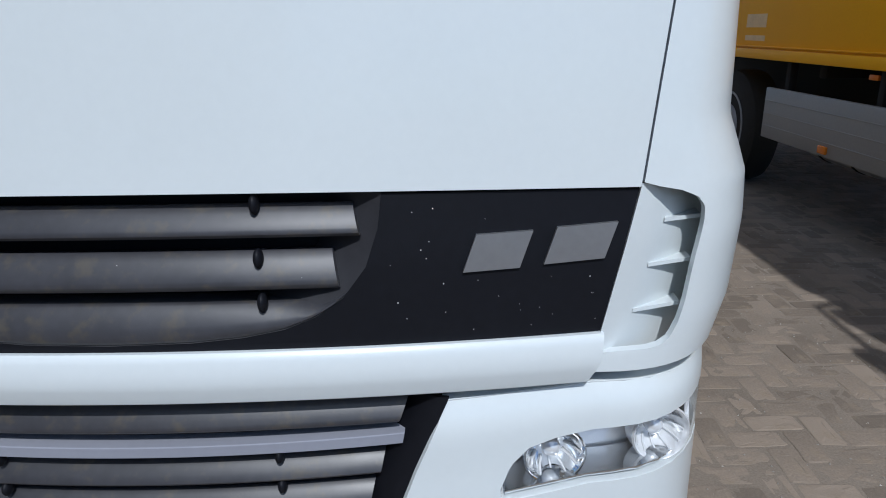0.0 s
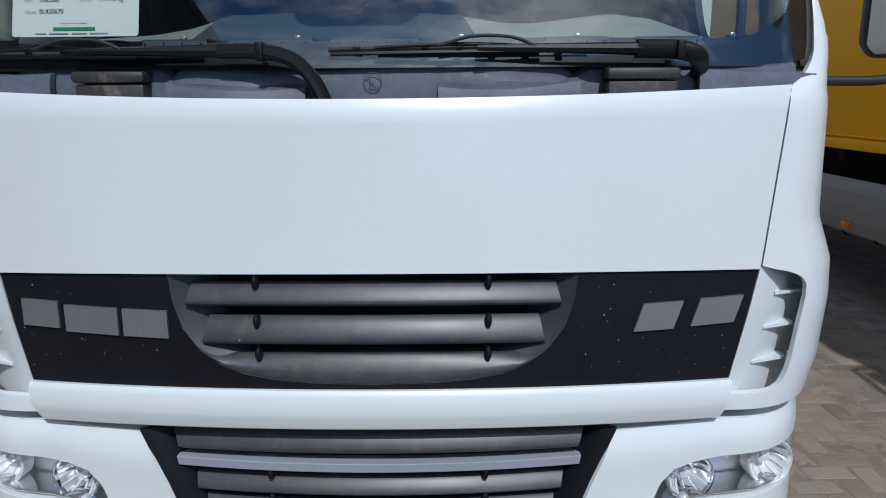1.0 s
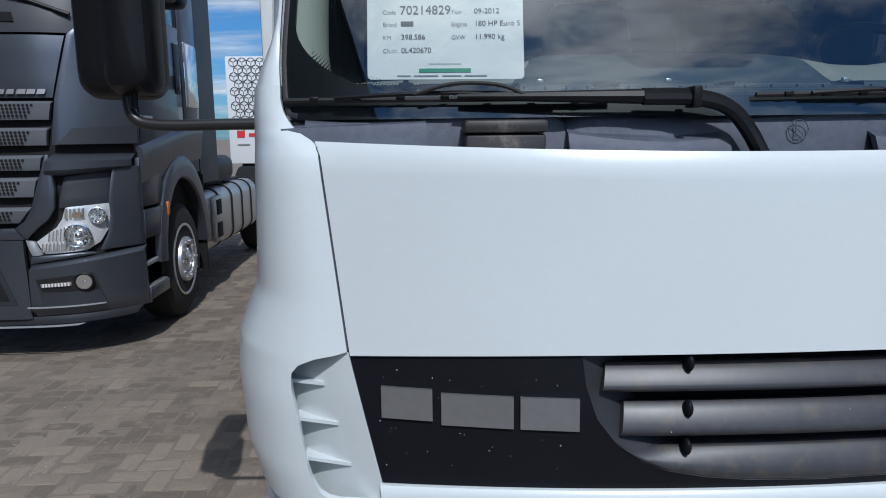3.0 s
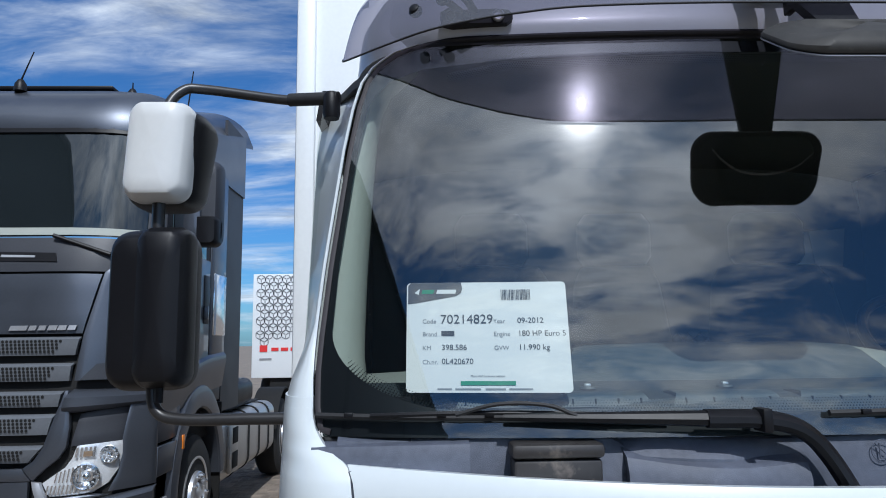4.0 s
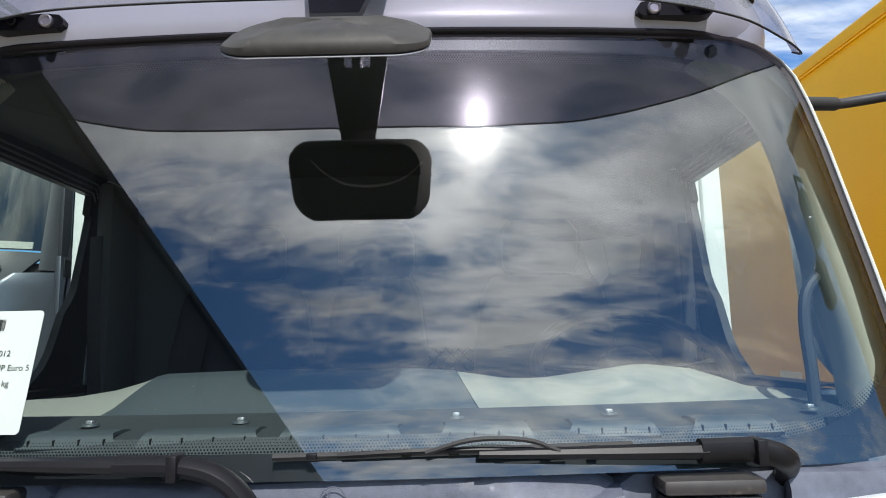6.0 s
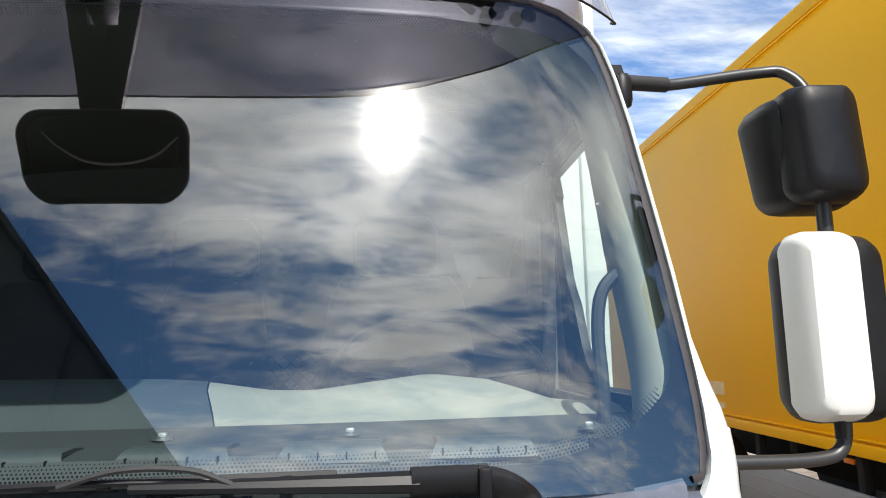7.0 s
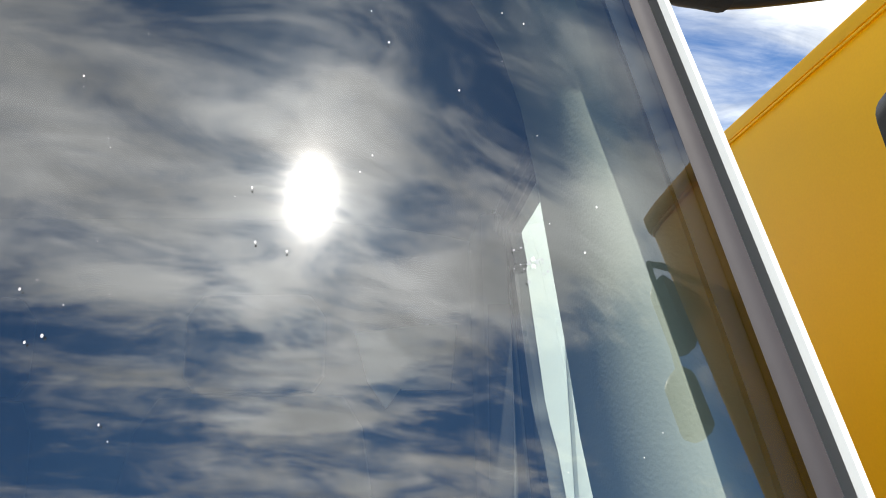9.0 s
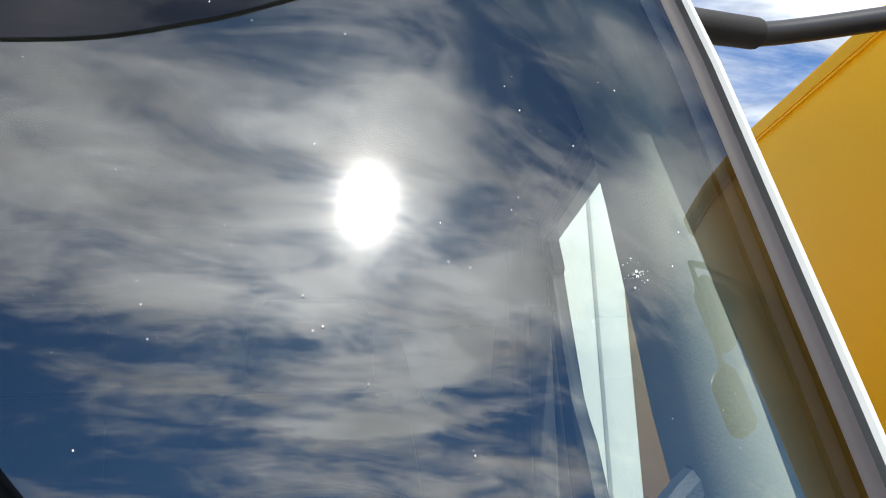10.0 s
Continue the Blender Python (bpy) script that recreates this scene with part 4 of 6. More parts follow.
for s in (-1, 1):
    m = flip(s)
    # outer pillar
    rows = []
    for z in steps(1.68, 2.20, 10) + steps(2.24, 2.448, 12):
        k = min(1.0, (z - 1.68) / 0.16)
        k = k * k * (3 - 2 * k)
        row = [m(corner(z, t).lerp(pillar(z, t), k)) for t in steps(0.0, 1, 22)]
        rows.append(row)
    part("windscreen_pillar", sheet(rows, lambda p, s=s: Vector((-s * 0.012 * (p.y > 0.12), 0.012, 0))), WHITE, truck, "white windscreen pillar")
    # upper corner between pillar and roof
    rows = []
    for k, z in enumerate(steps(2.446, 2.70, 10)):
        w = lerp([(2.446, 0.795), (2.50, 0.845), (2.60, 0.83), (2.70, 0.755)], z)
        xs = lerp([(2.446, 0.945), (2.55, 0.93), (2.65, 0.86), (2.70, 0.80)], z)
        ys = header_y(w, z) + 0.04
        rows.append([m((w + (xs - w) * math.sin(a * math.pi / 2) ** 0.9, 0.34 - (0.34 - ys) * max(0.0, math.cos(a * math.pi / 2)) ** 0.9, z)) for a in steps(0, 1, 10)])
    part("roof_corner", sheet(rows, (-s * 0.012, 0.012, 0)), WHITE, truck)
    # door: lower skin, window frame, pane
    side_x = door_x
    def skin(y0, y1, z0, z1, n=8):
        return [[m((side_x(z), y, z)) for y in steps(y0, y1, 6)] for z in steps(z0, z1, n)]
    door = part("door", sheet(skin(0.26, 1.02, 0.75, 1.71, 14), (-s * 0.05, 0, 0)), WHITE, truck, "white cab door with its window closed")
    part("window_frame", sheet([[m((side_x(z), y, z)) for y in steps(lerp([(1.66, 0.62), (1.70, 0.67), (1.80, 0.80), (1.88, 0.835), (1.96, 0.865), (2.02, 0.92), (2.2, 0.955), (2.295, 0.972), (2.30, 0.955), (2.42, 0.94)], z), 1.02, 6)] for z in sorted(steps(1.66, 2.42, 18) + [2.294, 2.301])], (-s * 0.025, 0, 0)), BLACK, door)
    bm = sheet(skin(0.26, 1.02, 2.362, 2.44, 3), (-s * 0.025, 0, 0))
    part("window_head", bm, BLACK, door)
    part("door_pane", sheet([[m((side_x(z) - 0.025, y, z)) for y in steps(0.20, 0.93, 6)] for z in steps(1.64, 2.36, 8)]), SIDE_GLASS, door, "clear door glass", glass=True)
    part("sill_seal", sheet([[m((x_, y, z_)) for y in steps(0.24, 1.0, 6)] for x_, z_ in ((door_x(1.7) - 0.062, 1.69), (door_x(1.7) - 0.060, 1.722), (door_x(1.7) - 0.02, 1.726), (door_x(1.7) + 0.002, 1.716))], (0, 0, -0.004)), BLACK, door)
    for dz in (0.0, 0.014, 0.028):
        part("window_seal", tube([m((1.008 - 0.6 * dz, 0.30, 2.368 + dz)), m((1.012 - 0.6 * dz, 0.60, 2.372 + dz)), m((1.012 - 0.6 * dz, 0.94, 2.368 + dz)), m((1.012 - 0.6 * dz, 0.96, 2.34 + dz))], 0.0035, 6), LINING, door)
    part("cab_side", sheet(skin(1.02, 1.30, 0.75, 2.44, 14), (-s * 0.03, 0, 0)), WHITE, truck)
    # inside trim of the pillar
    rings = []
    for z in steps(1.66, 2.43, 14):
        x, y = lerp(INNER_X, z) if z > 1.7 else 0.99, glass_y(lerp(INNER_X, z), z)
        w = lerp([(1.66, 0.10), (1.75, 0.085), (2.0, 0.068), (2.2, 0.054), (2.3, 0.045), (2.43, 0.05)] if s < 0 else [(1.66, 0.075), (1.75, 0.062), (1.83, 0.060), (1.92, 0.060), (1.98, 0.060), (2.05, 0.054), (2.155, 0.046), (2.23, 0.043), (2.3, 0.050), (2.43, 0.11)], z)
        rings.append([m((x - 0.012 - (w - 0.012) * math.sin(a) ** 0.8, y + 0.095 - 0.072 * math.cos(a), z)) for a in steps(0, math.pi, 10)])
    part("pillar_trim", loft(rings), CREAM, truck, "pale grained pillar trim")
    h = smooth_path([m((0.940, 0.015, 1.955)), m((0.905, -0.005, 1.945)), m((0.876, -0.015, 1.912)), m((0.866, -0.02, 1.85)), m((0.868, -0.025, 1.76)), m((0.870, -0.02, 1.66))], 5)
    # dark dash plastic stands in for the shade on this pale handle
    if s > 0:
        part("grab_handle", tube(h, 0.0115, 10), CREAM if s < 0 else DASH, truck, "moulded grab handle")
    # inside of door and back pillar
    part("door_trim", sheet([[m((side_x(z) - 0.055, y, z)) for y in steps(0.0, 1.0, 4)] for z in (0.9, 1.3, 1.70)], (-s * 0.02, 0, 0)), LINING, door)
    part("rear_pillar_trim", boxes(*[((min(s * 0.965, s * 1.025), 0.985, 1.3), (max(s * 0.965, s * 1.025), 1.20, 2.42))], bevel=0.02), LINING, truck)
    belt = smooth_path([m((0.995, 0.945, 2.22)), m((0.985, 0.93, 1.9)), m((0.96, 0.93, 1.5))], 6)
    part("seat_belt", tube(belt, 0.022, 6, flat=0.15), RUBBER, truck)
rows = []
for y in (0.02, 0.15, 0.4, 0.8, 1.25):
    rows.append([(x, y + (0.02 * x * x if y < 0.1 else 0), lerp([(0.02, 2.72), (0.15, 2.755), (0.4, 2.77), (1.25, 2.75)], y) - 0.25 * max(0, abs(x) - 0.55) ** 1.6) for x in steps(-0.86, 0.86, 24)])
part("roof", sheet(rows, (0, 0, -0.02)), WHITE, truck, "white cab roof")
part("rear_wall", boxes(((-1.05, 1.27, 0.75), (1.05, 1.31, 2.68)), bevel=0.01), LINING, truck)
part("headliner", sheet([[(u * lerp([(0.02, 0.86), (0.25, 0.98), (0.4, 1.03), (1.26, 1.03)], y), y, 2.47 + 0.03 * math.sin(2 * y) - 0.07 * abs(u) ** 4) for u in steps(-1, 1, 18)] for y in steps(0.02, 1.26, 8)], (0, 0, 0.02)), LINING, truck)
# a patch of light on the rear wall, put into a pale plate
part("wall_cover", plate([(0.703, 2.212), (0.874, 2.230), (0.874, 2.090), (0.824, 2.105), (0.774, 2.040), (0.734, 2.100)], lambda u, v, d: Vector((u, 1.27 - d, v)), 0.002, 0.012), PAPER, truck, "pale plate standing in for the bright patch on the rear cab wall")
part("cab_floor", boxes(((-0.95, -0.1, 1.0), (0.95, 1.26, 1.05))), LINING, truck)

# ---------- sun visor, front mirror ----------
VISOR_LIP = [(-0.958, 0.100, 2.455), (-0.950, 0.050, 2.430), (-0.905, -0.010, 2.420), (-0.86, -0.050, 2.420), (-0.76, -0.127, 2.421), (-0.66, -0.178, 2.420), (-0.59, -0.206, 2.418), (-0.475, -0.237, 2.416), (-0.26, -0.256, 2.414), (0.0, -0.261, 2.413)]
lip = smooth_path(VISOR_LIP + [(-x, y, z) for x, y, z in VISOR_LIP[-2::-1]], 5)
rows = []
for k in steps(0, 1, 8):
    row = []
    for p in lip:
        up_ = Vector((p.x * 0.95, p.y + 0.20 - 0.04 * abs(p.x), 2.715 - 0.05 * p.x * p.x))
        q = p.lerp(up_, k)
        q.z += 0.030 * math.sin(math.pi * k)
        q.y -= 0.012 * math.sin(math.pi * k)
        row.append(q)
    rows.append(row)
visor = part("sun_visor", sheet(rows), SMOKE, truck, "smoked plastic sun visor", smooth=60)
part("visor_edge", tube(lip, 0.0022, 6), RUBBER, visor)
for s in (-1, 1):
    m = flip(s)
    x = 0.655
    yh = header_y(x, 2.50)
    outline = [(-0.078, 0.004), (-0.070, 0.014), (-0.045, 0.017), (0.03, 0.014), (0.062, 0.018), (0.078, 0.008), (0.074, -0.010), (0.05, -0.017), (-0.03, -0.015), (-0.066, -0.015), (-0.078, -0.006)]
    br = part("visor_bracket", plate(outline, lambda u, v, d, m=m: m((x + u, yh - d, 2.492 + v)), -0.004, 0.030), BLACK, visor, "black visor bracket")
    for dx, r in ((-0.046, 0.0135), (0.022, 0.010), (0.056, 0.010)):
        part("bracket_bolt", spun([(r, 0), (r, 0.008), (r * 0.8, 0.010), (r * 0.6, 0.006), (r * 0.2, 0.006)], m((x + dx, yh - 0.029, 2.492)), (0, -1, 0), 16), SILVER if dx < 0 else BLACK, br)
    for dx in (0.0, 0.045):
        part("bracket_leg", tube([m((x + dx * 0.6, yh - 0.02, 2.500)), m((x + dx + 0.02, yh - 0.05, 2.515)), m((x + dx + 0.05, yh - 0.075, 2.530))], 0.010, 8, flat=0.6), BLACK, br)
    for bx, by, bz in ((0.787, -0.056, 2.492), (0.730, -0.078, 2.508)):
        part("visor_bolt", spun([(0.013, -0.008), (0.015, 0.0), (0.010, 0.010), (0.004, 0.012)], m((bx, by - 0.012, bz)), m((0.35, -0.85, 0.35)), 14), BLACK, visor)

MC, MTILT = Vector((0.002, -0.316, 2.310)), radians(36)


def mirror_point(u, v, d):
    """u across, v along the slope of the glass, d out of its back."""
    along = Vector((0, math.cos(MTILT), math.sin(MTILT)))
    outward = Vector((0, -math.sin(MTILT), math.cos(MTILT)))
    return MC + Vector((u, 0, 0)) + along * v + outward * d


out_line = []
for u, v in rounded(0.318, 0.168, 0.048, 9):
    out_line.append((u * (1 + 0.02 * (1 - (v / 0.084) ** 2) + 0.025 * v / 0.084), v * (1 + (0.02 if v > 0 else 0.16) * (1 - (u / 0.159) ** 2))))
rings = [[mirror_point(u * k, v * k, d * (1 - 0.55 * (abs(u) / 0.164) ** 2)) for u, v in out_line] for k, d in ((1.0, 0.0), (1.0, 0.006), (0.985, 0.016), (0.90, 0.029), (0.70, 0.039), (0.35, 0.045), (0.05, 0.046))]
front_mirror = part("front_mirror", loft(rings), HOUSING, truck, "weathered grey front kerb mirror on a bracket")
part("mirror_face", loft([[mirror_point(u * k, v * k, d) for u, v in out_line] for k, d in ((0.995, -0.001), (0.985, -0.003))]), BLACK, front_mirror)
part("mirror_glass", loft([[mirror_point(u * 0.88, v * 0.86, d) for u, v in out_line] for d in (-0.0032, -0.0042)]), DARK_GLASS, front_mirror)
part("mirror_rim", tube([mirror_point(u * 0.99, v * 0.99, -0.004) for u, v in out_line + out_line[:1]], 0.0014, 6), STRIP, front_mirror)
smile = smooth_path([mirror_point(u, v, -0.0055) for u, v in ((-0.112, 0.045), (-0.085, 0.018), (-0.045, -0.006), (0.0, -0.015), (0.05, -0.013), (0.10, 0.002), (0.142, 0.036))], 5)
part("glass_edge", tube(smile, [0.0016 + 0.0022 * math.sin(math.pi * i / (len(smile) - 1)) for i in range(len(smile))], 6, flat=0.5), ALLOY, front_mirror)
arm = [(-0.038, 0.0), (0.038, 0.0), (0.085, 1.0), (0.040, 1.0), (0.028, 0.55), (-0.028, 0.55), (-0.040, 1.0), (-0.085, 1.0)]
ends = (Vector((0, -0.258, 2.366)), Vector((0, -0.085, 2.60)))
part("mirror_arm", plate(arm, lambda u, v, d: Vector((u, 0, 0)) + ends[0].lerp(ends[1], v) + Vector((0, -0.7, 0.7)) * d, -0.008, 0.008), BLACK, front_mirror, "black forked mirror bracket")
part("mirror_rib", boxes(((-0.008, -0.19, 2.47), (0.008, -0.09, 2.62)), bevel=0.003), BLACK, front_mirror)
part("mirror_foot", boxes(((-0.075, -0.10, 2.565), (0.075, -0.035, 2.64)), bevel=0.012), BLACK, front_mirror)


# ---------- side mirrors ----------
def shell(center, w, h, depth, bulge, m, slope=0.0, yaw=0.0):
    """A rounded mirror housing: flat glass towards the rear, a bowed back towards the front."""
    rings = []
    ol = rounded(w, h, min(w, h) * 0.24, 6)
    turn = Matrix.Rotation(yaw, 3, "Z")
    for k, d in ((0.94, depth * 0.5), (1.0, depth * 0.3), (1.0, -depth * 0.1), (0.97, -depth * 0.30), (0.90, -depth * 0.44), (0.84, -depth * 0.5), (0.6, -depth * 0.5), (0.3, -depth * 0.5), (0.03, -depth * 0.5)):
        bow = lambda u: bulge * (1 - abs(2 * u / w) ** 2.4) if k < 0.95 and d < 0 else 0.0
        rings.append([m(Vector(center) + turn @ Vector((u * k + slope * v, d - bow(u * k), v * k))) for u, v in ol])
    return loft(rings)


for s in (-1, 1):
    m = flip(s)
    mat_up, mat_low = (WHITE_SHELL, BLACK) if s < 0 else (BLACK, WHITE_SHELL)
    xo, dz = (1.388, 0.0) if s < 0 else (1.385, -0.025)
    m0 = m
    m = lambda p, m0=m0, dz=dz: m0((p[0], p[1], p[2] + dz))
    unit = part("side_mirror", tube(smooth_path([m((0.99, 0.16, 2.383)), m((1.10, 0.20, 2.393)), m((xo - 0.09, 0.20, 2.420)), m((xo - 0.03, 0.185, 2.412)), m((xo, 0.16, 2.345)), m((xo + 0.005, 0.15, 2.2))], 6), 0.0125, 12), STEEL, truck,
                "black mirror arm with a small white and a tall black mirror" if s < 0 else "black mirror arm with a small black and a tall white mirror")
    part("mirror_sleeve", tube([m((0.975, 0.155, 2.382)), m((1.100, 0.200, 2.394))], 0.016, 14), RUBBER, unit)
    part("mirror_hinge", spun([(0.018, 0.0), (0.021, 0.012), (0.021, 0.055), (0.016, 0.065)], m((0.992, 0.16, 2.332)), (0, 0, 1), 18), BLACK, unit)
    upper = part("upper_mirror", shell((xo - 0.002, 0.222, 2.240), 0.156, 0.236, 0.15, 0.01, m, -0.14), BLACK, unit)
    part("upper_shell", shell((xo, 0.145, 2.245), 0.145, 0.236, 0.075, 0.022, m, -0.05), mat_up, upper, "white mirror shell" if s < 0 else "black mirror shell")
    part("mirror_post", tube([m((xo + 0.005, 0.16, 2.15)), m((xo + 0.005, 0.16, 2.04))], 0.015, 12), STEEL, unit)
    low = part("lower_mirror", shell((xo + 0.018, 0.195, 1.880), 0.190, 0.372, 0.11, 0.01, m, 0.0), BLACK, unit)
    part("lower_shell", shell((xo - 0.024, 0.150, 1.884), 0.112, 0.366, 0.10, 0.020, m, 0.0), mat_low, low, "black mirror shell" if s < 0 else "white mirror shell")
    part("lower_glass", plate(rounded(0.165, 0.34, 0.03), lambda u, v, d, m=m, xo=xo: m((xo + 0.020 + u + 0.02 * v, 0.252 + d, 1.878 + v)), 0, 0.003), MIRROR, low)
    part("upper_glass", plate(rounded(0.14, 0.195, 0.03), lambda u, v, d, m=m, xo=xo: m((xo + u - 0.14 * v, 0.299 + d, 2.240 + v)), 0, 0.003), MIRROR, upper)
    part("lower_arm", tube(smooth_path([m((1.03, 0.13, 1.632)), m((1.15, 0.14, 1.632)), m((xo - 0.07, 0.15, 1.632)), m((xo - 0.01, 0.155, 1.652)), m((xo + 0.005, 0.16, 1.72))], 6), 0.0135, 12), STEEL, unit)
    part("mirror_stud", spun([(0.010, -0.03), (0.010, 0.01), (0.004, 0.012)], m((xo - 0.02, 0.14, 1.70)), (0, 0, 1), 10), BLACK, unit)
    part("arm_mount", shell((1.035, 0.16, 1.60), 0.07, 0.13, 0.10, 0.01, m), BLACK, unit)

# ---------- inside of the cab ----------
rows = []
for y, z in ((-0.235, 1.655), (-0.20, 1.690), (-0.12, 1.700), (-0.02, 1.712), (0.0, 1.700), (0.01, 1.60), (0.06, 1.50)):
    rows.append([(x, y + 0.09 * x * x, z) for x in steps(-0.95, 0.95, 40)])
dash = part("dashboard", sheet(rows, (0, 0.01, -0.02)), DASH, truck, "slate grey dashboard with pale covers")


def dash_top(x):
    """Height of the dash top, from the passenger's to the driver's side."""
    return lerp([(-0.95, 1.722), (-0.80, 1.730), (-0.62, 1.738), (-0.52, 1.752), (-0.46, 1.768), (-0.42, 1.782), (-0.2, 1.787), (0.0, 1.785), (0.12, 1.782), (0.2, 1.776), (0.30, 1.760), (0.38, 1.758), (0.47, 1.769), (0.59, 1.783), (0.70, 1.770), (0.76, 1.752), (0.83, 1.728), (0.95, 1.718)], x)


def pad(x0, x1, name, material, lift=0.0, n=24, lean0=0.0, lean1=0.0):
    rr = []
    for k, (y, w) in enumerate(((-0.01, 0.0), (0.03, 0.35), (0.075, 0.85), (0.11, 1.0), (0.16, 0.96), (0.24, 0.6), (0.27, 0.0))):
        a, b = x0 + lean0 * (1 - w), x1 + lean1 * (1 - w)
        rr.append([(x, y + 0.09 * x * x, 1.700 + (dash_top(x) + lift - 1.700) * w) for x in steps(a, b, n)])
    return part(name, sheet(rr, (0, 0.006, -0.015)), material, dash)


pad(-0.94, -0.440, "dash_pad", PAD, lean1=-0.075)
pad(-0.436, 0.196, "dash_center", SLATE, 0.002, lean0=-0.075, lean1=0.045)
pad(0.199, 0.95, "instrument_hood", PAD, lean0=0.045)
for i, (xa, xb) in enumerate(((-0.72, -0.57), (-0.53, -0.365), (-0.332, -0.128), (-0.104, 0.106), (0.16, 0.319), (0.371, 0.525), (0.578, 0.731))):
    y = -0.185 + 0.05 * ((xa + xb) / 2) ** 2
    rows = [[(xa + 0.012 * w + (xb - xa - 0.024 * w) * u, y + d, z) for u in steps(0, 1, 6)] for d, z, w in ((-0.020, 1.678, 0.0), (-0.012, 1.694, 0.7), (-0.004, 1.700, 1.0), (0.030, 1.702, 1.0), (0.048, 1.700, 0.6))]
    vent = part("defrost_vent", sheet(rows, (0, 0.004, -0.006)), SLATE, dash)
    for k in range(4):
        x = xa + (xb - xa) * (k + 0.5) / 4
        part("vent_rib", boxes(((x - 0.001, y - 0.019, 1.683), (x + 0.001, y - 0.012, 1.692))), BLACK, vent)
for x in (-0.735, -0.459, -0.19, 0.192, 0.464, 0.824):
    y = -0.097 + 0.010 * x * x
    clip = part("dash_clip", spun([(0.016, 0.0), (0.014, 0.004), (0.007, 0.005)], (x, y, 1.703), (0, 0, 1), 14), SLATE, dash)
    part("clip_pin", boxes(((x - 0.006, y - 0.005, 1.706), (x + 0.006, y + 0.005, 1.713)), bevel=0.002), ALLOY, clip)

wheel_c, wheel_n = Vector((0.62, 0.325, 1.765)), Vector((0, -0.62, 0.78)).normalized()
turn = wheel_n.to_track_quat("Z", "Y").to_matrix()
circle = [wheel_c + turn @ Vector((0.225 * math.cos(a), 0.225 * math.sin(a), 0)) for a in (2 * math.pi * k / 40 for k in range(41))]
wheel = part("steering_wheel", tube(circle, 0.016, 10), BLACK, truck, "black steering wheel")
part("wheel_hub", spun([(0.07, -0.05), (0.085, -0.01), (0.06, 0.02), (0.02, 0.025)], wheel_c, wheel_n, 20), BLACK, wheel)
for a in (0.15, math.pi - 0.15, -math.pi / 2):
    part("wheel_spoke", tube([wheel_c + turn @ Vector((r * math.cos(a), r * math.sin(a), -0.01)) for r in (0.06, 0.215)], 0.014, 8, flat=0.5), BLACK, wheel)
for xc, w in ((0.52, 0.50), (-0.52, 0.50), (-0.06, 0.36)):
    seat = part("seat", boxes(((xc - w / 2, 0.52, 1.28), (xc + w / 2, 0.98, 1.42)), bevel=0.04), SEAT, truck, "dark cloth cab seat")
    rings = [[(xc + u, 0.98 + 0.14 * (z - 1.4) + v, z) for u, v in rounded(w * k, 0.12, 0.04, 4)] for z, k in ((1.36, 0.9), (1.5, 1.0), (1.8, 0.98), (2.0, 0.85), (2.06, 0.7))]
    part("seat_back", loft(rings), SEAT, seat)
    rings = [[(xc + u, 1.075 + v, z) for u, v in rounded(0.27 * k, 0.09 * k, 0.03 * k, 4)] for z, k in ((2.07, 0.85), (2.10, 1.0), (2.22, 1.0), (2.26, 0.8))]
    part("headrest", loft(rings), SEAT, seat)
# second pale sheet that stands in for the same patch of light
part("hanging_sheet", plate([(-0.06, -0.075), (0.05, -0.075), (0.07, 0.075), (-0.08, 0.065)], lambda u, v, d: (0.87 + u, 1.255 + d, 2.155 + v), -0.004, 0.0), PAPER, truck, "pale sheet standing in for the bright patch on the rear wall")

bm = bmesh.new()
for k in range(-12, 20):
    for lean in (1, -1):
        a, b = -0.25 + 0.045 * k, -0.25 + 0.045 * k + lean * 0.16
        lo, hi = max(-0.22, min(a, b)), min(0.34, max(a, b))
        if hi - lo > 0.02:
            za, zb = 1.66 + (lo - a) * lean * 1.0, 1.66 + (hi - a) * lean * 1.0
            tube([(lo, 1.235, za), (hi, 1.235, zb)], 0.0022, 4, bm)
tagged(part("storage_net", bm, RUBBER, truck, "dark storage net on the rear wall"), kind="stuff")

# ---------- box body, chassis ----------
box = part("box_body", boxes(((-1.29, 1.37, 1.0), (1.29, 7.4, 3.55)), bevel=0.03), WHITE_BOX, truck, "tall white box body")
for s in (-1, 1):
    part("corner_post", boxes(((min(s * 1.22, s * 1.302), 1.345, 0.98), (max(s * 1.22, s * 1.302), 1.44, 3.57)), bevel=0.015), WHITE_BOX, box)
part("chassis_rail", boxes(((-0.45, 0.4, 0.62), (-0.35, 7.2, 0.85)), ((0.35, 0.4, 0.62), (0.45, 7.2, 0.85)), bevel=0.008), CHASSIS, truck)


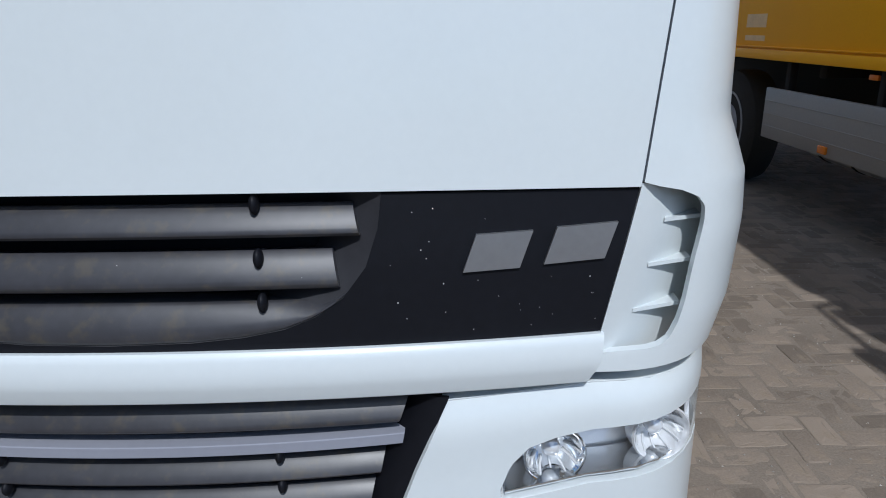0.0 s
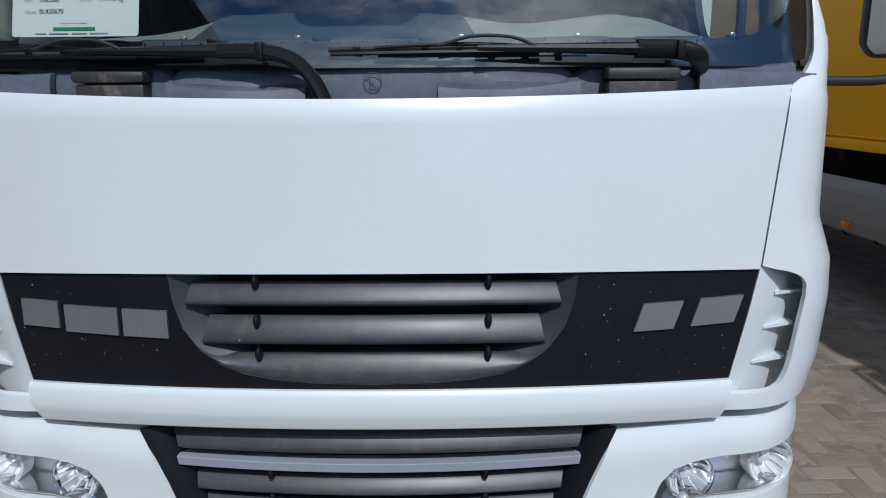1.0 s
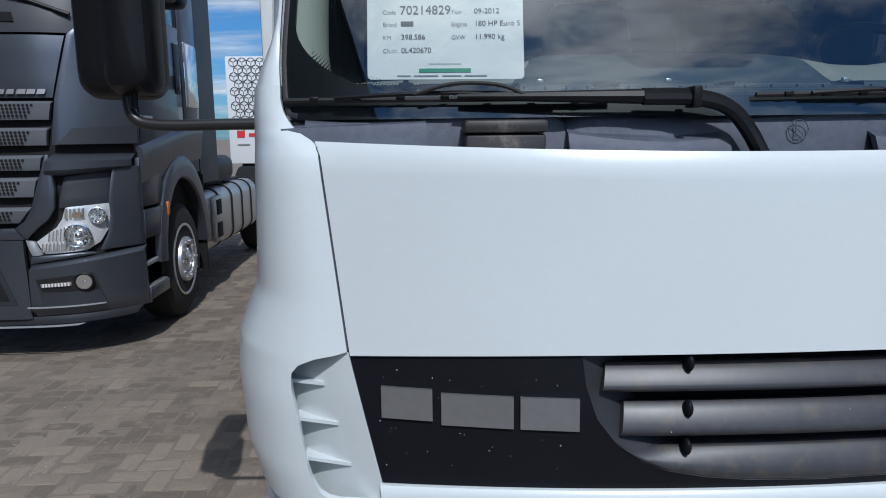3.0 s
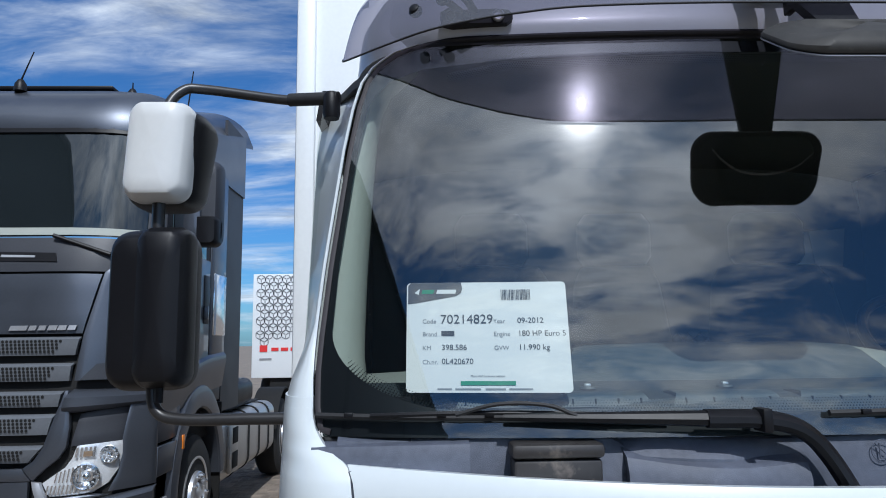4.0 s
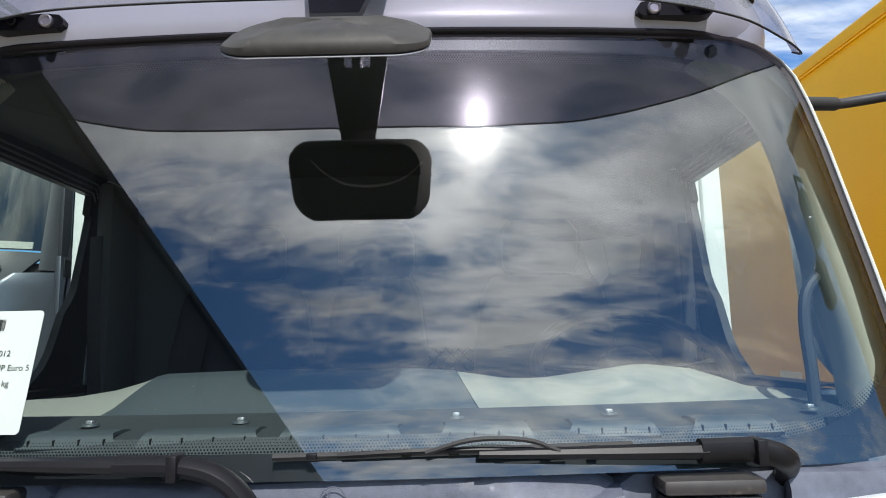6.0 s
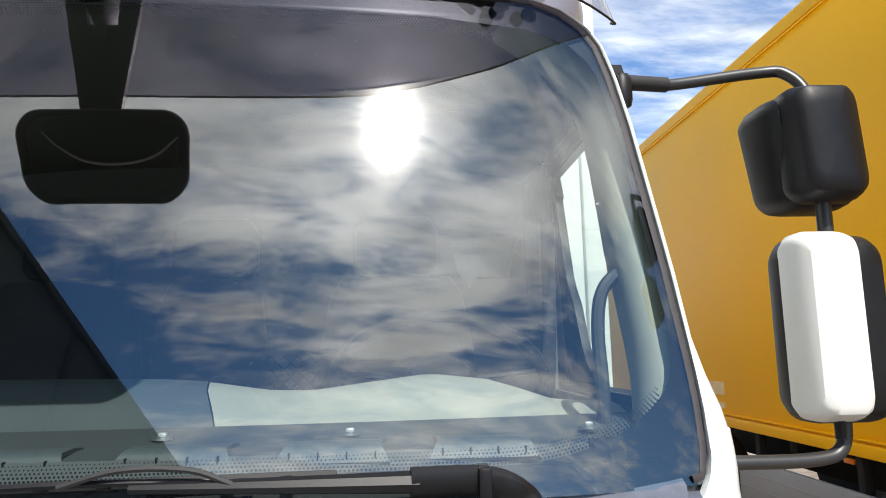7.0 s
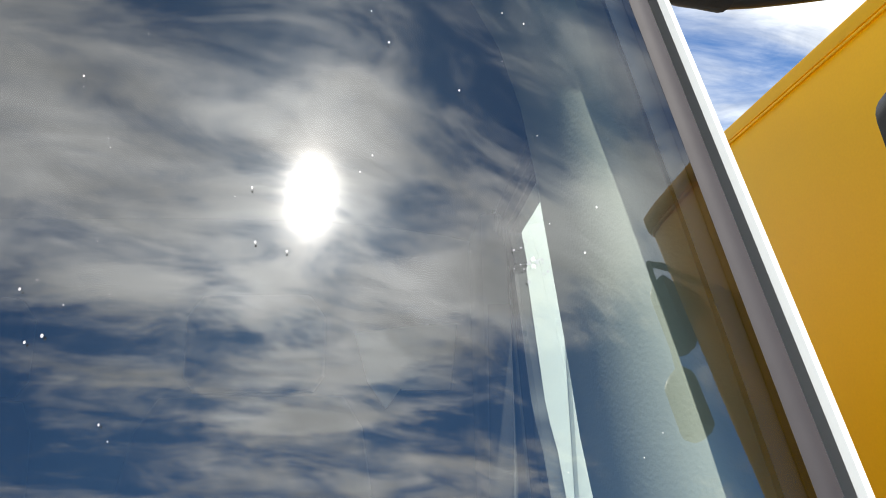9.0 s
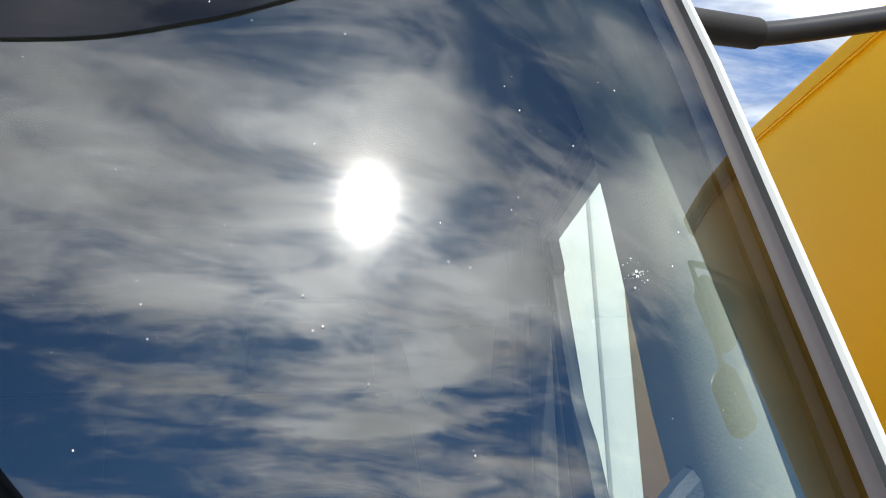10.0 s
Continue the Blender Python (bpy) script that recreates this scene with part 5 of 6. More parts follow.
def road_wheel(parent, x, y, r, width, s, rim_mat, name="wheel", holes=10, deep=0.05):
    """Tyre, rim and hub; s: the side to which it faces."""
    out = (s, 0, 0)
    w2 = width / 2
    prof = [(r * 0.60, -w2), (r * 0.85, -w2), (r * 0.97, -w2 * 0.75), (r, -w2 * 0.4), (r, w2 * 0.4), (r * 0.97, w2 * 0.75), (r * 0.85, w2), (r * 0.60, w2)]
    tyre = part(name, spun(prof, (x, y, r), out, 44), TYRE, parent, "black tyre on a metal rim")
    q = r * 0.62
    part("rim", spun([(q, w2 * 0.98), (q * 1.01, w2 * 1.05), (q * 0.95, w2 * 1.06), (q * 0.91, w2 * 0.9), (q * 0.88, w2 * 0.30), (q * 0.84, w2 * 0.26), (q * 0.64, w2 * 0.86), (q * 0.62, w2 * 1.18), (q * 0.59, w2 * 1.24), (q * 0.42, w2 * 1.24),
                      (q * 0.40, w2 * 0.90), (q * 0.36, w2 * 0.86), (q * 0.33, w2 * 1.10), (q * 0.25, w2 * 1.20), (q * 0.02, w2 * 1.22)], (x, y, r), out, 44), rim_mat, tyre)
    for k in range(holes):
        a = 2 * math.pi * k / holes
        c = Vector((x, y + math.cos(a) * q * 0.51, r + math.sin(a) * q * 0.51)) + Vector(out) * w2 * 1.24
        part("wheel_nut", spun([(0.015, -0.002), (0.015, 0.018), (0.009, 0.026), (0.003, 0.026)], c, out, 8), CHROME if rim_mat == ALLOY else rim_mat, tyre)
        a += math.pi / holes
        radial = Vector((0, math.cos(a), math.sin(a)))
        c = Vector((x, y, r)) + radial * q * 0.755 + Vector(out) * w2 * 0.53
        part("hand_hole", spun([(q * 0.085, -0.01), (q * 0.085, 0.004), (q * 0.02, 0.004)], c, Vector(out) * 0.62 + radial * 0.6, 12), CHASSIS, tyre)
    return tyre


for s in (-1, 1):
    road_wheel(truck, s * 0.90, 0.72, 0.41, 0.24, s, STRIP)
    road_wheel(truck, s * 0.88, 4.6, 0.41, 0.24, s, STRIP)
    road_wheel(truck, s * 0.62, 4.6, 0.41, 0.20, s, STRIP)

# ---------- sales card behind the windscreen ----------
card = thing("sales_card", (-0.66, -0.18, 1.70), "white printed sales card leaning behind the windscreen", "sign")


def card_place(u, v, d):
    """u, v in metres from the card's middle; it leans along the glass and turns slightly."""
    x = -0.6595 + u * 0.998 + 0.01 * v
    z = 1.8065 + v * 0.968 - 0.008 * u
    return Vector((x, glass_y(-0.66, 1.806) + 0.012 - d + 0.25 * (v * 0.968) - 0.106 * u * 1.0 + 0.04 * u * u, z))


part("card", plate(rounded(0.297, 0.208, 0.008), card_place, -0.001, 0.0), PAPER, card)


def bar(u0, v0, u1, v1, material, name="print", parent=None):
    part(name, plate([(u0, v0), (u1, v0), (u1, v1), (u0, v1)], card_place, 0.0004, 0.0007), material, parent or card)


tab = [(-0.146, 0.062), (-0.130, 0.064), (-0.085, 0.0725), (-0.055, 0.078), (-0.046, 0.084), (-0.044, 0.092), (-0.046, 0.1038), (-0.141, 0.1038), (-0.146, 0.099)]
logo = part("logo_tab", plate(tab, card_place, 0.0004, 0.0007), INK_BROWN, card, "dark brown logo corner")
part("logo_mark", plate([(-0.134, 0.084), (-0.126, 0.080), (-0.124, 0.092)], card_place, 0.0009, 0.0012), PAPER, logo)
part("logo_bar", plate([(-0.121, 0.082), (-0.099, 0.082), (-0.096, 0.090), (-0.119, 0.090)], card_place, 0.0009, 0.0012), INK_GREEN, logo)
part("logo_bar", plate([(-0.093, 0.082), (-0.057, 0.082), (-0.055, 0.090), (-0.091, 0.090)], card_place, 0.0009, 0.0012), PAPER, logo)
random.seed(9)
u = 0.028
while u < 0.083:
    w = random.choice((0.0007, 0.0011, 0.0016))
    bar(u, 0.069, u + w, 0.089, INK, "code_bar")
    u += w + random.choice((0.0007, 0.0011, 0.0015))


def lettering(text, u0, v0, size, material):
    """Raised print in the built-in font on the card."""
    cu = bpy.data.curves.new("words", "FONT")
    cu.body, cu.size = text, size
    tmp = bpy.data.objects.new("words", cu)
    scene.collection.objects.link(tmp)
    bpy.context.view_layer.update()
    me = bpy.data.meshes.new_from_object(tmp.evaluated_get(bpy.context.evaluated_depsgraph_get()))
    bpy.data.objects.remove(tmp)
    for v in me.vertices:
        v.co = card_place(u0 + v.co.x, v0 + v.co.y, 0.0006)
    me.name = "lettering"
    me.materials.clear()
    me.materials.append(material)
    ob = new("lettering", me)
    ob.parent = card
    ob.matrix_parent_inverse = card.matrix_basis.inverted()


for text, u0, v0, size, material in (("Code", -0.119, 0.0245, 0.0115, INK_GREY), ("70214829", -0.086, 0.0240, 0.0245, INK), ("Year", 0.012, 0.0245, 0.0115, INK_GREY), ("09-2012", 0.056, 0.0245, 0.0145, INK),
                                 ("Brand", -0.119, 0.0, 0.0115, INK_GREY), ("Engine", 0.012, 0.0, 0.0115, INK_GREY), ("180 HP Euro 5", 0.056, 0.0, 0.0145, INK),
                                 ("KM", -0.119, -0.026, 0.0115, INK_GREY), ("398.586", -0.084, -0.026, 0.0145, INK), ("GVW", 0.012, -0.026, 0.0115, INK_GREY), ("11.990 kg", 0.056, -0.026, 0.0145, INK),
                                 ("Ch.nr.", -0.119, -0.052, 0.0115, INK_GREY), ("0L420670", -0.084, -0.052, 0.0145, INK), ("More info? Go to our website:", -0.032, -0.0755, 0.0050, INK)):
    lettering(text, u0, v0, size, material)
bar(-0.084, 0.0005, -0.060, 0.0098, INK)
bar(-0.050, -0.0905, 0.048, -0.0830, INK_GREEN)
for u0, u1 in ((-0.092, -0.066), (-0.060, -0.014), (-0.006, 0.030), (0.036, 0.078)):
    bar(u0, -0.0985, u1, -0.0960, INK_GREY)


# ---------- dark grey tractor unit ----------
tractor = thing("tractor_unit", (-3.97, 6.0, 0), "dark grey tractor unit with mesh grille parked alongside", "truck")


def nose(x, z, off=0.0):
    """The tractor's front, rounded towards its side."""
    k = max(0.0, (x + 3.45) / 0.73)
    lean = 0.10 * max(0, z - 1.2) + 0.16 * max(0, z - 2.35)
    return Vector((x, 3.40 + 0.36 * k ** 2.6 + lean + off, z))


def along(line, v):
    """The point at v (0 to 1) of a broken line of (x, z) pairs, corner by corner."""
    f = v * (len(line) - 1)
    i = min(int(f), len(line) - 2)
    t = f - i
    return line[i][0] + (line[i + 1][0] - line[i][0]) * t, line[i][1] + (line[i + 1][1] - line[i][1]) * t


def patch(name, left, right, material, off=0.0, parent=None, label="", n=12, k=3, thick=0.03, offs=None, glass=False):
    """A panel on the tractor's front between two broken lines that run upwards; offs: its depth from bottom to top."""
    rows = []
    count = k * (max(len(left), len(right)) - 1)
    for v in steps(0, 1, count):
        (x0, z0), (x1, z1) = along(left, v), along(right, v)
        d = off + (lerp([(i / (len(offs) - 1), o) for i, o in enumerate(offs)], v) if offs else 0)
        e = 0.007 * (v in (0.0, 1.0)) if thick > 0.02 else 0
        row = [nose(x0 + (x1 - x0) * u, z0 + (z1 - z0) * u, d + e + (0.007 if thick > 0.02 and u in (0.0, 1.0) else 0)) for u in steps(0, 1, n)]
        rows.append(row)
    return part(name, sheet(rows, (0, thick, 0) if thick else None), material, parent or tractor, label, glass=glass)


part("cab_core", boxes(((-5.16, 3.95, 0.95), (-2.80, 5.35, 2.25)), ((-5.0, 3.9, 0.5), (-2.95, 4.2, 1.0)), bevel=0.02), CHASSIS, tractor)
EDGE = -2.722
patch("nose_backing", [(-5.15, 0.34), (-5.15, 2.60)], [(EDGE - 0.02, 0.36), (EDGE - 0.02, 2.50)], CHASSIS, 0.055, n=24, k=10)
# bumper
bump = patch("tractor_bumper", [(-3.41, 0.33), (-3.41, 0.40), (-3.40, 0.60), (-3.39, 0.69), (-3.385, 0.722)], [(EDGE, 0.34), (EDGE, 0.42), (EDGE, 0.64), (EDGE, 0.765), (EDGE, 0.80)], GREY_PAINT, 0, label="dark grey bumper corner", n=20, k=3,
             offs=[0.01, -0.03, -0.045, -0.055, -0.005])
patch("bumper_middle", [(-4.56, 0.33), (-4.56, 0.55), (-4.56, 0.90)], [(-3.415, 0.33), (-3.415, 0.55), (-3.425, 0.90)], GREY_PAINT, -0.03, bump, n=14)
patch("bumper_corner", [(-5.21, 0.34), (-5.21, 0.80)], [(-4.57, 0.34), (-4.57, 0.74)], GREY_PAINT, -0.03, bump, n=10)
patch("middle_intake", [(-4.36, 0.44), (-4.30, 0.78)], [(-3.50, 0.44), (-3.62, 0.78)], GREY_PLASTIC, -0.036, bump, n=8, thick=0.012)
patch("intake_slot", [(-4.30, 0.47), (-4.26, 0.74)], [(-3.55, 0.47), (-3.65, 0.74)], CHASSIS, -0.040, bump, n=8, thick=0.012)
patch("bumper_lip", [(-5.12, 0.275), (-5.12, 0.335)], [(-2.80, 0.285), (-2.76, 0.345)], GREY_PLASTIC, -0.005, bump, n=24)
patch("lip_strip", [(-4.6, 0.266), (-4.6, 0.278)], [(-3.12, 0.266), (-3.08, 0.278)], STRIP, -0.02, bump, n=12, thick=0.012)
fogr = patch("fog_recess", [(-3.315, 0.425), (-3.35, 0.63)], [(-2.935, 0.42), (-2.995, 0.655)], GREY_PLASTIC, -0.054, bump, n=10, thick=0.012)
patch("fog_opening", [(-3.31, 0.535), (-3.345, 0.622)], [(-2.965, 0.525), (-2.998, 0.648)], CHASSIS, -0.058, fogr, n=10, thick=0.01)
# silver strip drawn for the thin highlight under the fog recess
patch("fog_line", [(-3.42, 0.417), (-3.42, 0.427)], [(-2.935, 0.412), (-2.935, 0.422)], STRIP, -0.062, fogr, n=10, thick=0.01)
patch("fog_strip", [(-3.31, 0.567), (-3.315, 0.592)], [(-3.12, 0.572), (-3.12, 0.600)], CHROME, -0.066, fogr, n=8, thick=0.01)
for i in range(9):
    x = -3.30 + 0.02 * i
    patch("strip_lamp", [(x, 0.570), (x, 0.592)], [(x + 0.010, 0.570), (x + 0.010, 0.592)], PAPER, -0.072, fogr, n=2, k=1, thick=0.006)
fog_at = nose(-3.045, 0.59, -0.066)
fog = part("fog_light", spun([(0.066, 0.03), (0.068, 0.0), (0.060, -0.006), (0.054, 0.004), (0.040, 0.020), (0.018, 0.028), (0.003, 0.028)], fog_at, (-0.25, 1, 0), 24), BLACK, fogr, "round fog light")
part("fog_reflector", spun([(0.054, -0.004), (0.050, -0.004), (0.030, 0.012), (0.014, 0.016), (0.012, -0.004), (0.002, -0.006)], fog_at, (-0.25, 1, 0), 24), CHROME, fog)
# headlight
lamp_t = patch("headlight", [(-3.305, 0.792), (-3.352, 0.882), (-3.215, 0.98), (-3.175, 1.04), (-3.150, 1.122)], [(-3.05, 0.802), (-2.965, 0.86), (-2.915, 0.95), (-2.898, 1.05), (-2.898, 1.138)], GLITTER, 0.02, label="clear angular headlight", n=14, k=4, thick=0.025)
patch("headlight_side", [(-3.378, 0.785), (-3.412, 0.900)], [(-3.315, 0.790), (-3.360, 0.888)], STRIP, -0.014, lamp_t, n=3)
for x, z, r in ((-3.075, 0.915, 0.090), (-2.955, 1.055, 0.060)):
    c = nose(x, z, -0.012)
    bowl = part("lamp_bowl", spun([(r, 0.03), (r, -0.004), (r * 0.93, -0.006), (r * 0.86, 0.004), (r * 0.62, 0.024), (r * 0.30, 0.034), (r * 0.26, 0.012), (r * 0.16, 0.004), (r * 0.03, 0.002)], c, (-0.3, 1, 0), 28), CHROME, lamp_t)
    for q in range(9):
        a = 2 * math.pi * q / 9
        part("bowl_facet", boxes((tuple(c + Vector((r * 0.62 * math.cos(a) - 0.007, -0.002, r * 0.62 * math.sin(a) - 0.007))), tuple(c + Vector((r * 0.62 * math.cos(a) + 0.007, 0.02, r * 0.62 * math.sin(a) + 0.007)))), bevel=0.003), ALLOY, bowl)
for i in range(9):
    x = -3.315 + 0.024 * i
    patch("lamp_rib", [(x, 0.81), (x + 0.01, 0.87)], [(x + 0.011, 0.81), (x + 0.021, 0.87)], CHROME, -0.004 + 0.003 * (i % 2), lamp_t, n=2, k=1, thick=0.012)
    if 1 < i:
        patch("lamp_rib", [(x, 0.885), (x + 0.012, 0.935 + 0.008 * i)], [(x + 0.010, 0.885), (x + 0.022, 0.935 + 0.008 * i)], CHROME, 0.0 + 0.003 * (i % 2), lamp_t, n=2, k=1, thick=0.012)
for i in range(5):
    x = -3.150 + 0.025 * i
    patch("lamp_step", [(x, 1.045), (x + 0.006, 1.112)], [(x + 0.015, 1.045), (x + 0.021, 1.112)], CHROME, 0.0 + 0.004 * (i % 2), lamp_t, n=2, k=1, thick=0.012)
patch("lamp_indicator", [(-3.100, 1.050), (-3.098, 1.085)], [(-3.050, 1.050), (-3.050, 1.085)], BULB, -0.004, lamp_t, n=3, k=1, thick=0.008)
patch("lamp_cover", [(-3.305, 0.790), (-3.355, 0.882), (-3.215, 0.982), (-3.177, 1.04), (-3.152, 1.124)], [(-3.05, 0.800), (-2.963, 0.86), (-2.913, 0.95), (-2.896, 1.05), (-2.896, 1.140)], LENS, -0.02, lamp_t, n=14, k=4, thick=0, glass=True)
# panels round the lamp
patch("fender_column", [(-2.955, 0.805), (-2.905, 0.92), (-2.885, 1.04), (-2.888, 1.16), (-2.862, 1.385)], [(EDGE, 0.812), (EDGE, 0.93), (EDGE, 1.05), (EDGE, 1.2), (EDGE, 1.40)], GREY_PAINT, -0.022, label="dark grey corner panel", n=12)
patch("lamp_sill", [(-3.39, 0.730), (-3.382, 0.780)], [(-2.955, 0.782), (-3.03, 0.797)], GREY_PAINT, -0.018, n=10)
patch("lamp_recess", [(-3.19, 1.118), (-3.172, 1.22), (-3.150, 1.335)], [(-2.89, 1.140), (-2.875, 1.25), (-2.862, 1.385)], GREY_PLASTIC, 0, n=12, offs=[0.02, 0.03, 0.03])
patch("brow_ledge", [(-3.255, 1.335), (-3.235, 1.385), (-3.22, 1.45), (-3.205, 1.502)], [(-2.76, 1.385), (-2.757, 1.405), (-2.755, 1.45), (-2.752, 1.490)], GREY_PAINT, 0, label="protruding ledge over the headlight", n=18, k=4, offs=[0.0, -0.055, -0.062, 0.02])
patch("inner_cheek", [(-3.47, 0.985), (-3.40, 1.035), (-3.345, 1.12), (-3.315, 1.22), (-3.285, 1.33), (-3.262, 1.40), (-3.24, 1.495)], [(-3.40, 0.905), (-3.33, 0.975), (-3.245, 1.045), (-3.20, 1.12), (-3.188, 1.25), (-3.205, 1.40), (-3.215, 1.495)], GREY_PAINT, -0.02, n=6)
patch("grille_sill", [(-4.53, 0.905), (-4.47, 0.985)], [(-3.41, 0.905), (-3.475, 0.985)], GREY_PAINT, -0.025, n=12)
patch("cheek", [(-3.195, 1.562), (-3.165, 1.88), (-3.075, 2.325), (-2.99, 2.42)], [(EDGE, 1.565), (EDGE, 1.85), (EDGE, 2.2), (EDGE, 2.44)], GREY_PAINT, -0.012, label="dark grey cheek panel", n=18)
patch("cheek_fold", [(-3.155, 1.566), (-3.065, 1.675)], [(EDGE - 0.004, 1.566), (EDGE - 0.004, 1.70)], GREY_PLASTIC, -0.018, n=12, thick=0.01)
hood_t = patch("hood_panel", [(-4.78, 1.888), (-4.855, 2.315)], [(-3.175, 1.888), (-3.09, 2.315)], GREY_PAINT, -0.014, label="dark grey hood panel", n=16, k=6)
patch("cowl_panel", [(-4.98, 2.33), (-5.02, 2.60)], [(-3.00, 2.335), (-2.84, 2.585)], GREY_PLASTIC, 0.0, n=16)
slot = patch("grab_slot", [(-3.93, 2.415), (-3.96, 2.485)], [(-3.40, 2.405), (-3.42, 2.470)], BLACK, -0.006, n=8, thick=0.01)
patch("grab_bar", [(-3.80, 2.440), (-3.80, 2.458)], [(-3.56, 2.436), (-3.56, 2.452)], STRIP, -0.012, slot, n=8, thick=0.008)
for i, w in enumerate((0.07, 0.055, 0.05, 0.05, 0.06, 0.055, 0.05)):
    x = -3.66 + 0.066 * i
    patch("model_mark", [(x, 1.912), (x + 0.012, 1.945)], [(x + w, 1.912), (x + w + 0.010, 1.945)], SILVER, -0.026, hood_t, n=2, k=1, thick=0.012)
# grille
for i, (zt, zb, xt, xb) in enumerate(((1.869, 1.737, -3.185, -3.212), (1.683, 1.560, -3.217, -3.232), (1.492, 1.387, -3.262, -3.285), (1.337, 1.203, -3.30, -3.335), (1.129, 1.020, -3.365, -3.45))):
    bar_ = patch("grille_bar", [(-7.94 - xb, zb), (-7.94 - xt, zt - 0.02), (-7.94 - xt, zt)], [(xb, zb), (xt, zt - 0.02), (xt, zt)], MESH_GREY, 0, label="perforated grey grille bar", n=16, offs=[0.0, -0.022, 0.02])
    bm = bmesh.new()
    for r in range(4):
        for c in range(22):
            x = xt - 0.115 - 0.028 * c - 0.014 * (r % 2) - 0.012 * r
            z = zt - 0.034 - 0.0235 * r
            if z < zb + 0.012:
                continue
            t = (z - zb) / (zt - 0.02 - zb)
            p = nose(x, z, -0.022 * min(1, t) - 0.003)
            bm.faces.new([bm.verts.new((p.x + 0.0112 * math.cos(a), p.y, p.z + 0.0112 * math.sin(a))) for a in (math.pi / 6 + q * math.pi / 3 for q in range(6))])
    tagged(part("perforation", bm, CHASSIS, bar_), kind="stuff")
# windscreen, roof
patch("tractor_windscreen", [(-5.10, 2.60), (-5.05, 3.46)], [(-2.86, 2.60), (-2.90, 3.46)], DARK_GLASS, 0.02, label="dark cab windscreen", n=18, k=8, thick=0.012)
patch("dash_edge", [(-5.0, 2.615), (-5.0, 2.675)], [(-2.92, 2.61), (-2.92, 2.665)], CREAM, 0.014, n=14, k=1, thick=0.008)
patch("screen_pillar", [(-2.865, 2.45), (-2.905, 3.50)], [(EDGE, 2.45), (EDGE - 0.02, 3.50)], GREY_PLASTIC, 0.0, n=6, k=8)
patch("visor_line", [(-5.16, 3.455), (-5.16, 3.515)], [(-2.80, 3.455), (-2.80, 3.515)], BLACK, -0.005, n=18, k=1)
rows = []
for yo, zt, zs in ((0.0, 3.515, 3.50), (0.015, 3.60, 3.505), (0.06, 3.70, 3.51), (0.14, 3.80, 3.53), (0.26, 3.89, 3.56), (0.42, 3.945, 3.60), (0.7, 3.99, 3.68), (1.2, 4.09, 3.82), (1.7, 4.22, 3.95), (2.25, 4.40, 4.08)):
    row = []
    for u in steps(-1, 1, 40):
        x = -3.95 + u * 1.215
        d = 1.215 - abs(x + 3.95)
        f = (1 - (1 - min(1.0, d / 0.42)) ** 2.3) ** 0.55
        xn = x if u > 0 else -7.9 - x
        row.append((x, nose(min(xn, EDGE - 0.03), 3.5).y + yo, zs + (zt - zs) * f))
    rows.append(row)
roof = part("tractor_roof", sheet(rows, (0, 0.0, -0.03)), GREY_PAINT, tractor, "dark grey high roof", smooth=60)
part("roof_side", sheet([[(EDGE - 0.012, y, z0 + (z1 - z0) * v) for v in (0, 1)] for y, z0, z1 in ((3.84, 3.40, 3.51), (4.3, 3.40, 3.61), (5.0, 3.40, 3.80), (5.45, 3.40, 3.93), (6.08, 3.40, 4.10))], (-0.04, 0, 0)), GREY_PAINT, tractor)
part("roof_hatch", boxes(((-4.7, 4.28, 3.985), (-3.42, 5.0, 4.02)), bevel=0.012), BLACK, tractor)
part("roof_marker", boxes(((-3.075, 3.93, 3.545), (-2.925, 4.02, 3.605)), bevel=0.012), PAPER, tractor, "small white roof marker lamp")
for x, y, z, h, t in ((-4.06, 4.05, 3.92, 0.24, 0.09), (-2.80, 4.32, 3.66, 0.44, 0.05), (-3.3, 4.4, 3.97, 0.06, 0.0)):
    ant = part("antenna", spun([(0.05, -0.04), (0.045, 0.02), (0.02, 0.06), (0.004, 0.065)], (x, y, z), (0, 0, 1), 14), BLACK, tractor, "thin black antenna")
    part("antenna_whip", tube([(x, y, z + 0.05), (x + t, y, z + 0.06 + h)], [0.008, 0.005], 6), BLACK, ant)
# side
SX = -2.722


def side_box(name, y0, y1, z0, z1, material, off=0.0, depth=0.05, parent=None, label="", bevel=0.01):
    return part(name, boxes(((SX - depth, y0, z0), (SX + off, y1, z1)), bevel=bevel), material, parent or tractor, label)


tdoor = side_box("tractor_door", 3.80, 4.90, 1.50, 2.56, GREY_PAINT, 0.0, label="dark grey cab door")
side_box("tractor_door_frame", 3.83, 5.40, 2.52, 3.44, GREY_PLASTIC, -0.015)
side_box("tractor_window", 3.94, 4.86, 2.50, 3.32, DARK_GLASS, -0.005, parent=tdoor, label="tinted door window")
side_box("window_foot", 3.84, 4.10, 2.40, 2.54, BLACK, 0.01, parent=tdoor)
side_box("rear_skin", 4.93, 5.40, 1.55, 3.45, GREY_PAINT, 0.0)
side_box("handle_bay", 4.72, 4.88, 1.98, 2.42, BLACK, 0.004, parent=tdoor)
side_box("door_grip", 4.74, 4.80, 2.02, 2.14, GREY_PAINT, 0.03, parent=tdoor)
side_box("locker_panel", 5.01, 5.38, 1.88, 2.46, CHROME, 0.012, label="polished locker panel")
side_box("step_skirt_upper", 3.775, 4.24, 1.08, 1.46, GREY_PAINT, -0.004)
side_box("step_skirt", 3.775, 4.27, 0.84, 1.06, GREY_PAINT, 0.006)
side_box("step_well", 3.775, 4.22, 0.46, 0.85, CHASSIS, -0.05)
side_box("step_tread", 3.775, 4.20, 0.62, 0.66, STRIP, -0.01)
